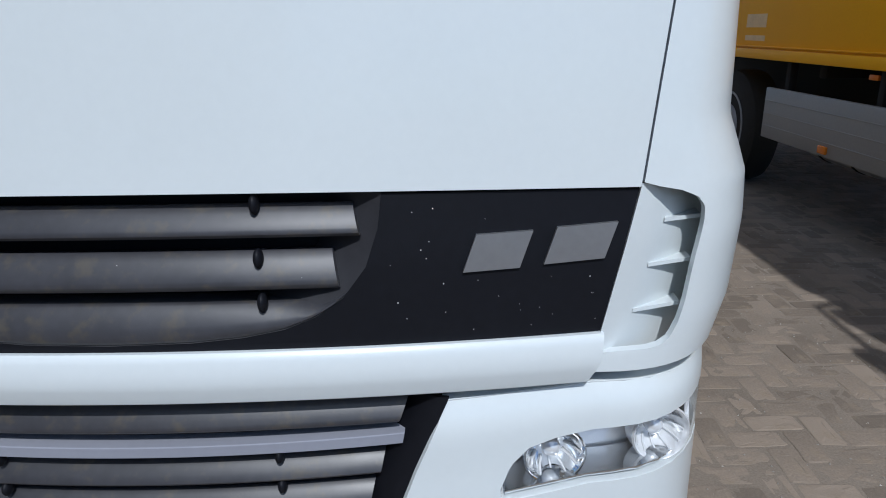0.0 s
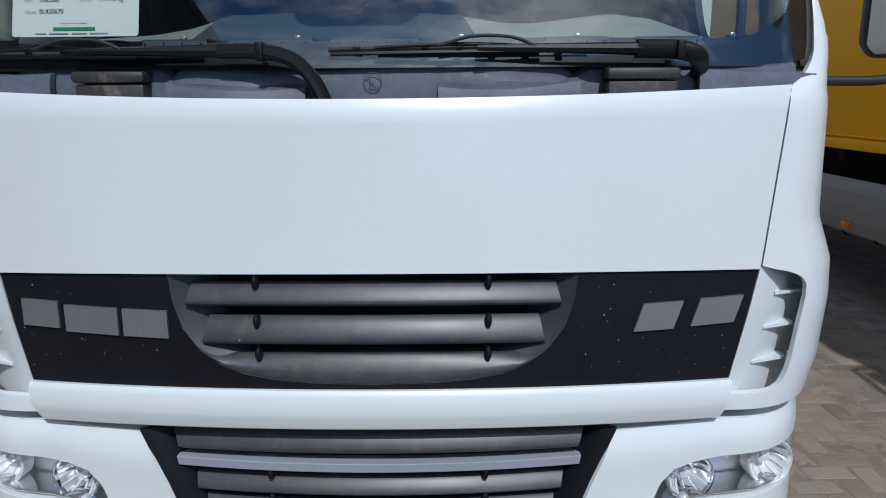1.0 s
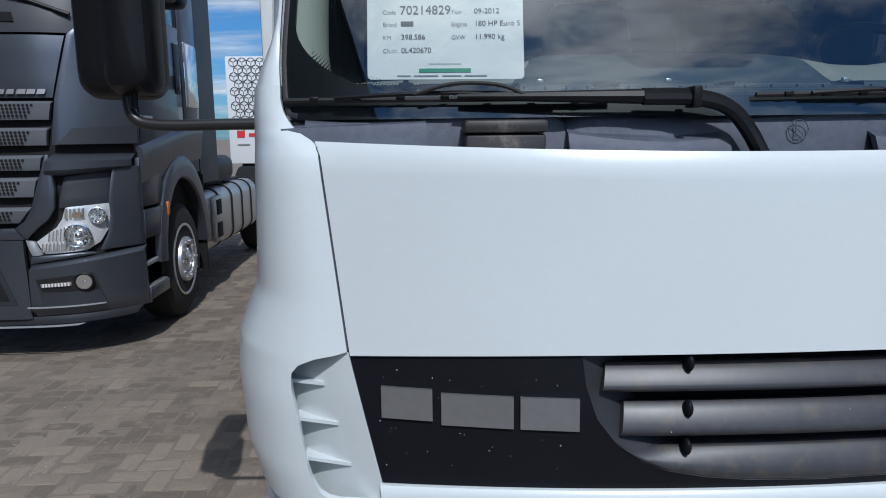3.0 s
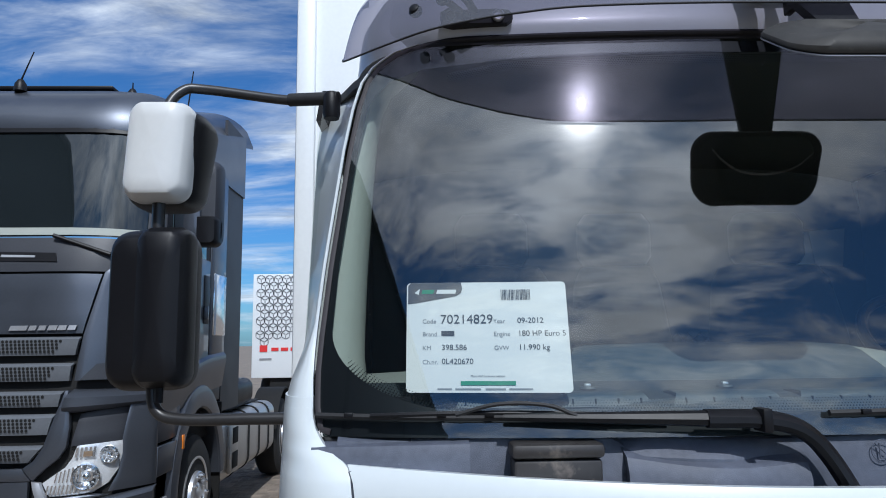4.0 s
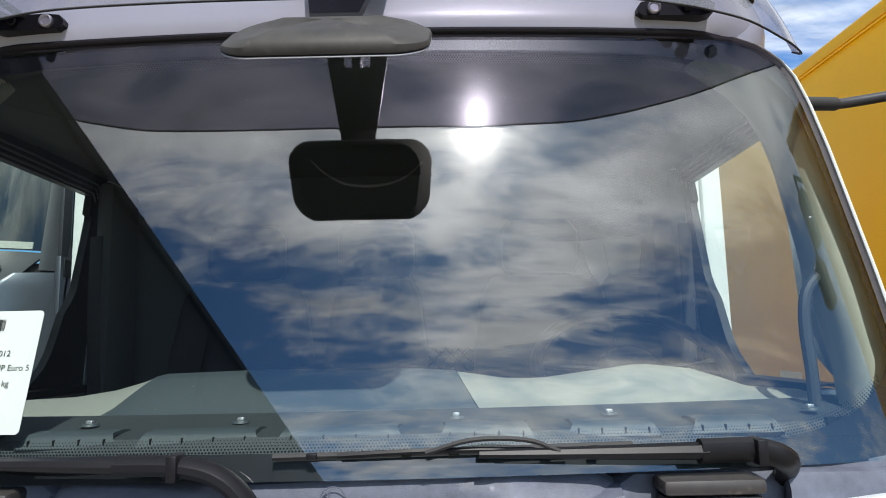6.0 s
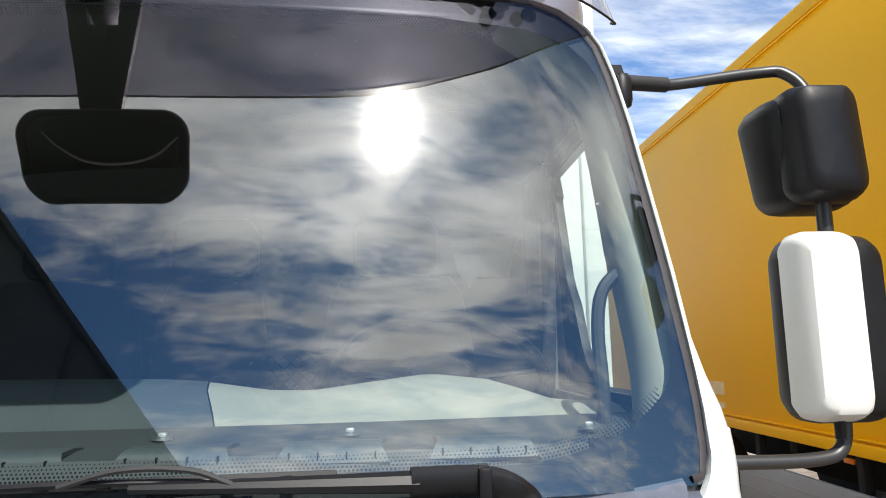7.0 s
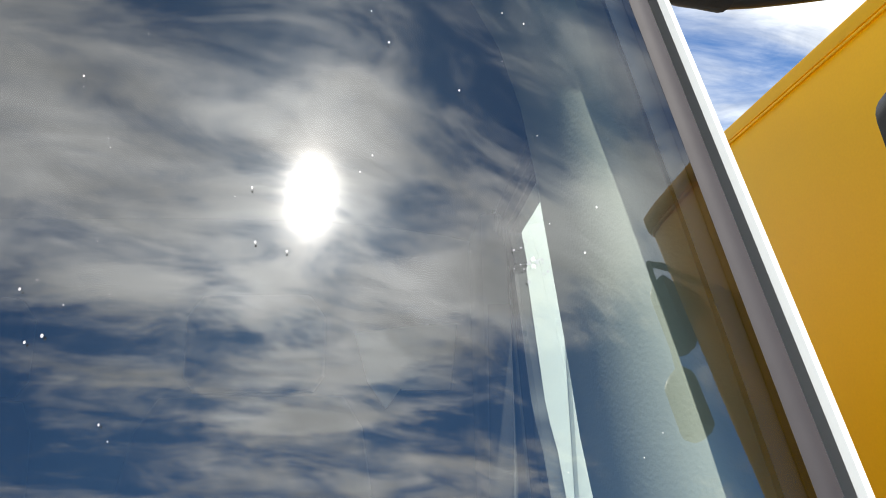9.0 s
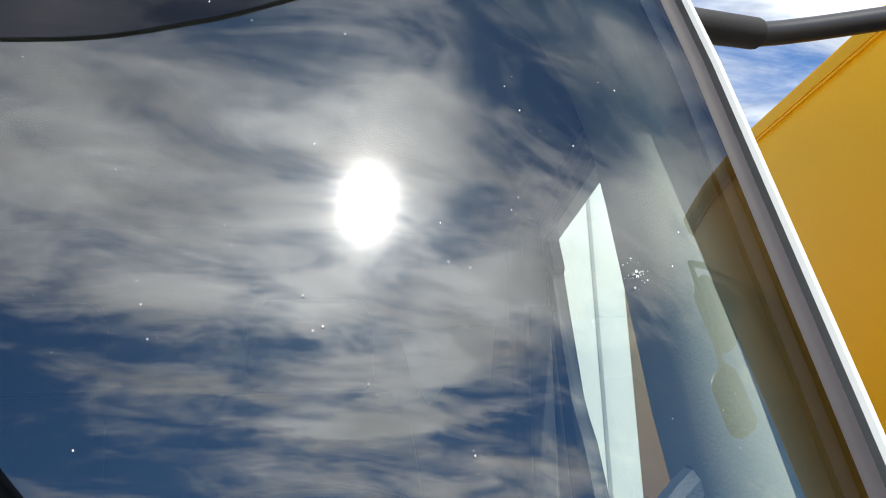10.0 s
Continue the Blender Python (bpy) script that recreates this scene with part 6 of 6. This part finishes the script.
side_box("step_edge", 3.775, 4.20, 0.36, 0.455, GREY_PAINT, 0.012)
side_box("step_plate", 3.775, 4.18, 0.452, 0.466, ALLOY, 0.006)
side_box("side_indicator", 4.23, 4.285, 0.97, 1.085, AMBER, 0.03, label="orange side indicator")
rows = [[(SX + d, y, lerp([(3.64, 1.50), (4.9, 1.675), (5.4, 1.70)], y) + dz) for y in steps(3.785, 5.39, 14)] for dz, d in ((0.03, -0.004), (0.0, 0.022), (-0.05, 0.028), (-0.14, 0.012), (-0.30, -0.01))]
part("door_step_panel", sheet(rows, (-0.04, 0, 0)), GREY_PAINT, tractor, "dark grey sill panel with a raised crease")
for i, w in enumerate((0.03, 0.05, 0.05, 0.045)):
    side_box("code_mark", 3.86 + 0.065 * i, 3.86 + w + 0.065 * i, 1.73, 1.775, SILVER, 0.006, bevel=0.0)
bm = bmesh.new()
rows = []
for rad, d in ((0.66, -0.34), (0.66, 0.0), (0.675, 0.018), (0.76, 0.024), (0.84, 0.010), (0.87, -0.03)):
    rows.append([(SX + d, 4.72 + rad * math.cos(a) * (0.92 if math.cos(a) > 0 else 0.80), 0.55 + rad * math.sin(a) * 1.06) for a in steps(math.radians(4), math.radians(176), 24)])
part("wheel_arch", sheet(rows), GREY_PAINT, tractor, "flared dark grey wheel arch")
side_box("door_lower", 4.2, 5.40, 1.27, 1.46, GREY_PLASTIC, -0.03)
road_wheel(tractor, SX - 0.16, 4.70, 0.52, 0.30, 1, ALLOY, "front_wheel")
road_wheel(tractor, -5.05, 4.70, 0.52, 0.30, -1, ALLOY, "front_wheel")
road_wheel(tractor, SX - 0.18, 8.55, 0.52, 0.32, 1, ALLOY, "rear_wheel")
road_wheel(tractor, -5.03, 8.55, 0.52, 0.32, -1, ALLOY, "rear_wheel")
part("mud_flap", boxes(((SX - 0.34, 5.36, 0.30), (SX + 0.0, 5.40, 1.25)), bevel=0.01), CHASSIS, tractor)
rings = [[(SX - 0.33 + u, y, 0.74 + v) for u, v in rounded(0.62, 0.64, 0.14, 5)] for y in (5.46, 7.85)]
tank = part("fuel_tank", loft(rings), TANK, tractor, "aluminium fuel tank with black straps")
for y in (5.98, 6.5, 7.0, 7.5):
    part("tank_strap", loft([[(SX - 0.33 + u, y + d, 0.74 + v) for u, v in rounded(0.64, 0.66, 0.15, 5)] for d in (0.0, 0.05)]), CHASSIS, tank)
tstep = part("tank_step", boxes(((SX - 0.02, 5.66, 0.52), (SX + 0.03, 5.92, 1.0)), bevel=0.01), TANK, tank)
for z in (0.56, 0.80):
    part("step_grid", boxes(((SX + 0.02, 5.69, z), (SX + 0.034, 5.89, z + 0.16)), bevel=0.004), CHASSIS, tstep)
rings = [[(SX - 0.35 + u, y, 1.24 + v) for u, v in rounded(0.50 * k, 0.34 * k, 0.12 * k, 5)] for y, k in ((5.95, 0.7), (6.05, 0.95), (6.4, 1.0), (7.1, 0.9), (7.2, 0.6))]
part("air_box", loft(rings), BLACK, tractor, "black rounded air filter box")
part("tractor_frame", boxes(((-4.4, 4.0, 0.70), (-4.2, 9.2, 0.98)), ((-3.7, 4.0, 0.70), (-3.5, 9.2, 0.98)), bevel=0.01), CHASSIS, tractor)
part("rear_fender", sheet([[(SX - 0.36 + d, 8.55 + 0.62 * math.cos(a), 0.55 + 0.62 * math.sin(a)) for a in steps(0.2, math.pi - 0.2, 14)] for d in (0.0, 0.36)], (0, 0, 0.02)), CHASSIS, tractor)
part("cab_spoiler", sheet([[(SX - 0.03, y, z) for y in (5.42, 6.08)] for z in steps(1.15, 4.09, 6)], (-0.03, 0, 0)), GREY_PLASTIC, tractor)
part("deck_plate", boxes(((-4.9, 6.0, 1.0), (-2.95, 7.9, 1.08)), bevel=0.01), CHASSIS, tractor)
mhold = part("tractor_mirror", shell((-2.50, 3.97, 2.91), 0.27, 0.68, 0.20, 0.02, lambda p: Vector(p)), GREY_PLASTIC, tractor, "dark grey door mirror")
part("mirror_cap", shell((-2.555, 3.92, 2.90), 0.15, 0.66, 0.16, 0.02, lambda p: Vector(p)), GREY_PAINT, mhold)
part("mirror_low_cap", shell((-2.46, 3.93, 2.68), 0.19, 0.24, 0.18, 0.02, lambda p: Vector(p)), BLACK, mhold)
for z in (2.56, 3.27):
    part("mirror_bracket", tube([(-2.56, 3.94, z), (-2.76, 4.02, z)], 0.035, 8, flat=0.6), MESH_GREY if z > 3 else BLACK, mhold)
part("tractor_wiper", tube([nose(-3.05, 2.46, -0.03), nose(-3.45, 2.60, -0.03)], 0.015, 8), BLACK, tractor)

# ---------- yellow box truck ----------
YX = 3.2
yellow = thing("yellow_trailer", (4.4, 3.0, 0), "yellow box trailer with grey side guard parked alongside", "trailer")
ybox = part("yellow_box", boxes(((YX, -1.20, 1.196), (YX + 2.5, 9.5, 4.06)), bevel=0.02), YELLOW, yellow, "yellow box body")
part("roof_rail", boxes(((YX - 0.012, -1.22, 3.975), (YX + 0.05, 9.5, 4.076)), bevel=0.01), YELLOW, ybox)
part("rail_groove", boxes(((YX - 0.016, -1.20, 3.947), (YX + 0.01, 9.5, 3.962)), bevel=0.003), YELLOW, ybox)
part("floor_rail", boxes(((YX - 0.014, -1.20, 1.164), (YX + 0.05, 9.5, 1.247)), bevel=0.008), YELLOW, ybox)
part("floor_groove", boxes(((YX - 0.02, -1.20, 1.261), (YX + 0.02, 9.5, 1.270)), bevel=0.002), YELLOW, ybox)
part("faded_label", boxes(((YX - 0.003, 4.54, 1.31), (YX + 0.01, 4.92, 1.353)), ((YX - 0.003, 4.54, 1.418), (YX + 0.01, 4.92, 1.526)), bevel=0.0), FADED, ybox, "faded pale label")
guard = part("side_guard", boxes(((YX - 0.012, -0.6, 0.548), (YX + 0.03, 4.371, 0.951)), bevel=0.01), GUARD, yellow, "grey aluminium side guard")
for z in (0.648, 0.748, 0.850):
    part("guard_groove", boxes(((YX - 0.016, -0.6, z - 0.004), (YX, 4.36, z + 0.004)), bevel=0.002), GUARD, guard)
for y in (4.12, 2.92, 1.6, 0.1):
    part("guard_post", boxes(((YX + 0.03, y - 0.03, 0.60), (YX + 0.09, y + 0.03, 1.18)), bevel=0.005), CHASSIS, guard)
for y in (3.333, 0.3):
    part("marker_lamp", boxes(((YX - 0.03, y, 0.571), (YX - 0.008, y + 0.108, 0.626)), bevel=0.008), AMBER, guard, "orange marker lamp")
part("floor_lamp_marker", boxes(((YX + 0.03, 2.976, 1.099), (YX + 0.05, 3.073, 1.132)), bevel=0.004), AMBER, guard, "small orange lamp")
part("yellow_frame", boxes(((YX + 0.8, -0.7, 0.75), (YX + 0.95, 9.2, 1.16)), ((YX + 1.55, -0.7, 0.75), (YX + 1.7, 9.2, 1.16)), ((YX + 0.1, 2.2, 1.06), (YX + 2.4, 2.3, 1.18)), ((YX + 0.1, 3.7, 1.06), (YX + 2.4, 3.8, 1.18)), bevel=0.01), CHASSIS, yellow)
for y in (3.57, 2.27):
    tank = part("air_tank", spun([(0.02, -0.44), (0.14, -0.43), (0.172, -0.39), (0.172, 0.39), (0.14, 0.43), (0.02, 0.44)], (YX + 0.32, y, 0.60), (0, 1, 0), 24), GUARD, yellow, "grey air tank")
    for dy in (-0.22, 0.22):
        part("tank_strap", spun([(0.171, -0.015), (0.177, -0.014), (0.177, 0.014), (0.171, 0.015)], (YX + 0.32, y + dy, 0.60), (0, 1, 0), 24), CHASSIS, tank)
part("air_hose", tube([(YX + 0.25, 2.6, 1.16), (YX + 0.22, 2.7, 0.98), (YX + 0.26, 3.0, 0.90), (YX + 0.3, 3.3, 0.80)], 0.014, 6), BLACK, yellow)
for y in (5.25, 6.50):
    road_wheel(yellow, YX + 0.22, y, 0.52, 0.30, -1, STRIP)
    road_wheel(yellow, YX + 2.28, y, 0.52, 0.30, 1, STRIP)
# unseen mirrors, placed for the shadows they cast on the paving
ym = part("yellow_mirror", shell((YX - 0.02, -1.28, 3.52), 0.14, 0.36, 0.14, 0.02, lambda p: Vector(p)), BLACK, yellow)
part("yellow_mirror_low", shell((YX - 0.24, -1.28, 3.03), 0.16, 0.26, 0.14, 0.02, lambda p: Vector(p)), BLACK, ym)
part("yellow_mirror_arm", tube([(YX + 0.05, -1.19, 3.76), (YX - 0.10, -1.26, 3.78), (YX - 0.22, -1.28, 3.12)], 0.02, 8), BLACK, ym)

# ---------- far trailer ----------
far = thing("parked_trailer", (-3.7, 17.0, 0), "white trailer with a grey cube line pattern", "trailer")
fbox = part("trailer_box", boxes(((-5.05, 16.0, 0.95), (-2.5, 28.0, 3.56)), bevel=0.02), WHITE_BOX, far)
bm = bmesh.new()
for r in range(13):
    for c in range(11):
        cx, cz = -4.85 + 0.215 * c + 0.1075 * (r % 2), 3.42 - 0.175 * r
        if r > 9 - 0.3 * c:
            continue
        hexa = [(cx + 0.115 * math.sin(k * math.pi / 3), cz + 0.115 * math.cos(k * math.pi / 3)) for k in range(6)]
        for a, b in [(hexa[k], hexa[(k + 1) % 6]) for k in range(0, 6)] + [((cx, cz), hexa[k]) for k in (1, 3, 5)]:
            tube([(a[0] * 0.9 + b[0] * 0.1, 15.992, a[1] * 0.9 + b[1] * 0.1), (a[0] * 0.1 + b[0] * 0.9, 15.992, a[1] * 0.1 + b[1] * 0.9)], 0.008, 4, bm)
tagged(part("cube_pattern", bm, GREY_PLASTIC, fbox), kind="stuff")
part("red_square", boxes(((-4.85, 15.985, 1.60), (-4.66, 16.0, 1.76))), RED, fbox)
for i in range(6):
    part("red_bar", boxes(((-4.56 + 0.24 * i, 15.985, 1.62), (-4.38 + 0.24 * i, 16.0, 1.70))), RED, fbox)
part("small_bar", boxes(((-4.85, 15.985, 1.40), (-4.55, 16.0, 1.44))), INK_GREY, fbox)
part("trailer_frame", boxes(((-4.6, 16.1, 0.55), (-3.0, 27.5, 0.95))), CHASSIS, far)
for x in (-4.85, -2.72):
    for y in (17.2, 25.0):
        road_wheel(far, x, y, 0.5, 0.3, -1 if x < -4 else 1, STRIP)


# ---------- tall dark hall across the yard ----------
hall = thing("hall", (-14, -20, 0), "tall dark grey industrial hall across the yard", "building")
turn_h = pose(-9.2, -1.56, 0, 0, 0, 9.3)
bm = block(bmesh.new(), (-18, -60, 0), (0, -0.2, 10.8), 0.0, 2, turn_h)
part("hall_wall", bm, mat("dark_cladding", (0.03, 0.032, 0.034), 0.75, spread=0.15, patch=0.6), hall)
bm = block(bmesh.new(), (-18.15, -60.2, 10.8), (0.15, -0.05, 10.98), 0.0, 2, turn_h)
part("hall_parapet", bm, CHASSIS, hall)
for k in range(9):
    bm = block(bmesh.new(), (-0.02, -58 + 6.4 * k, 0.0), (0.03, -57.7 + 6.4 * k, 10.8), 0.0, 2, turn_h)
    part("hall_rib", bm, CHASSIS, hall)


# ---------- paved yard ----------
bm = bmesh.new()
cells = 24
for i, x in enumerate(steps(-400, 400, cells)):
    for j, y in enumerate(steps(-400, 600, cells)):
        bm.verts.new((x, y, -0.0014))
bm.verts.ensure_lookup_table()
for i in range(cells):
    for j in range(cells):
        a = i * (cells + 1) + j
        bm.faces.new((bm.verts[a], bm.verts[a + cells + 1], bm.verts[a + cells + 2], bm.verts[a + 1]))
ground = part("ground", bm, SAND)
tagged(ground, "sandy ground under worn concrete pavers", "ground", kind="structure")
pavement = new("pavement")
tagged(pavement, "worn grey-brown block paving with sandy joints", "pavement", kind="structure")
UNIT = 0.104


def paver_shape(w, h, jitter):
    """A worn, domed sett whose edges sink into the sand, as points and faces; 0, 0 is its middle."""
    kw, kh = jitter.uniform(0.95, 0.99) * w / 2, jitter.uniform(0.94, 0.99) * h / 2
    ox, oy = jitter.uniform(-0.5, 0.5) * (w / 2 - kw), jitter.uniform(-0.5, 0.5) * (h / 2 - kh)
    base = []
    for x, y in ((1, -0.84), (1, 0), (1, 0.84), (0.86, 1), (0, 1), (-0.86, 1), (-1, 0.84), (-1, 0), (-1, -0.84), (-0.86, -1), (0, -1), (0.86, -1)):
        wear = jitter.uniform(0.95, 1.015)
        base.append((ox + kw * x * wear, oy + kh * y * wear))
    pts = []
    for k, z in ((1.0, -0.008), (0.975, -0.0008), (0.90, 0.0010), (0.5, 0.0018)):
        pts += [(ox + (x - ox) * k, oy + (y - oy) * k, z + jitter.uniform(-0.0016, 0.0012) * (k < 0.99)) for x, y in base]
    faces = []
    for ring in range(3):
        for k in range(12):
            n = (k + 1) % 12
            faces.append((ring * 12 + k, ring * 12 + n, ring * 12 + 12 + n, ring * 12 + 12 + k))
    faces.append(tuple(range(36, 48)))
    return pts, faces


rng = random.Random(3)
shapes = {}
for key, (w, h) in (("along", (2 * UNIT, UNIT)), ("across", (UNIT, 2 * UNIT))):
    for k in range(9):
        pts, faces = paver_shape(w, h, rng)
        me = bpy.data.meshes.new("paver")
        me.from_pydata(pts, [], faces)
        me.materials.append(PAVER)
        shapes[key, k] = (me, pts, faces)


def near(x, y):
    """The stretches of paving beside the white truck."""
    return 1.15 < x < 3.1 and -0.1 < y < 1.75 or -3.2 < x < -1.15 and 0.6 < y < 2.0


verts, faces_all, singles = [], [], 0
for i in range(-104, 86):
    for j in range(-42, 160):
        m4 = (i - j) % 4
        if m4 == 0:
            key, x, y = "along", (i + 1) * UNIT, (j + 0.5) * UNIT
        elif m4 == 3:
            key, x, y = "across", (i + 0.5) * UNIT, (j + 1) * UNIT
        else:
            continue
        if abs(x) < 0.9 and 0.3 < y < 7:
            continue
        dz, rx, ry, rz = rng.uniform(-0.0031, 0.0006), rng.uniform(-0.3, 0.3), rng.uniform(-0.3, 0.3), rng.uniform(-2.5, 2.5)
        m = pose(x, y, dz, rx, ry, rz)
        me, pts, fcs = shapes[key, rng.randrange(9)]
        if near(x, y) and singles < 300:
            ob = new("paver", me)
            ob.matrix_basis = m
            ob.parent = pavement
            singles += 1
        else:
            base = len(verts)
            verts += [(m @ Vector(p))[:] for p in pts]
            faces_all += [tuple(base + v for v in f) for f in fcs]
me = bpy.data.meshes.new("paver_field")
me.from_pydata(verts, [], faces_all)
me.materials.append(PAVER)
field = new("paver_field", me)
field.parent = pavement
tagged(field, kind="stuff")

# loose small stones
verts, faces_all = [], []
for k in range(3200):
    x, y = (rng.uniform(1.1, 3.4), rng.uniform(-0.3, 3.5)) if k % 2 else (rng.uniform(-4.2, -1.1), rng.uniform(0.4, 3.6))
    q = rng.choice((0.0015, 0.002, 0.0025, 0.004))
    base = len(verts)
    a0 = rng.uniform(0, 6)
    verts += [(x + q * math.cos(a0 + i * 1.57) * rng.uniform(0.7, 1.4), y + q * math.sin(a0 + i * 1.57) * rng.uniform(0.7, 1.4), 0.0) for i in range(4)] + [(x, y, q * 1.1)]
    faces_all += [(base + i, base + (i + 1) % 4, base + 4) for i in range(4)]
me = bpy.data.meshes.new("gravel")
me.from_pydata(verts, [], faces_all)
me.materials.append(PEBBLE)
tagged(new("gravel", me), "scattered pale and dark grit on the paving", "gravel", kind="stuff")
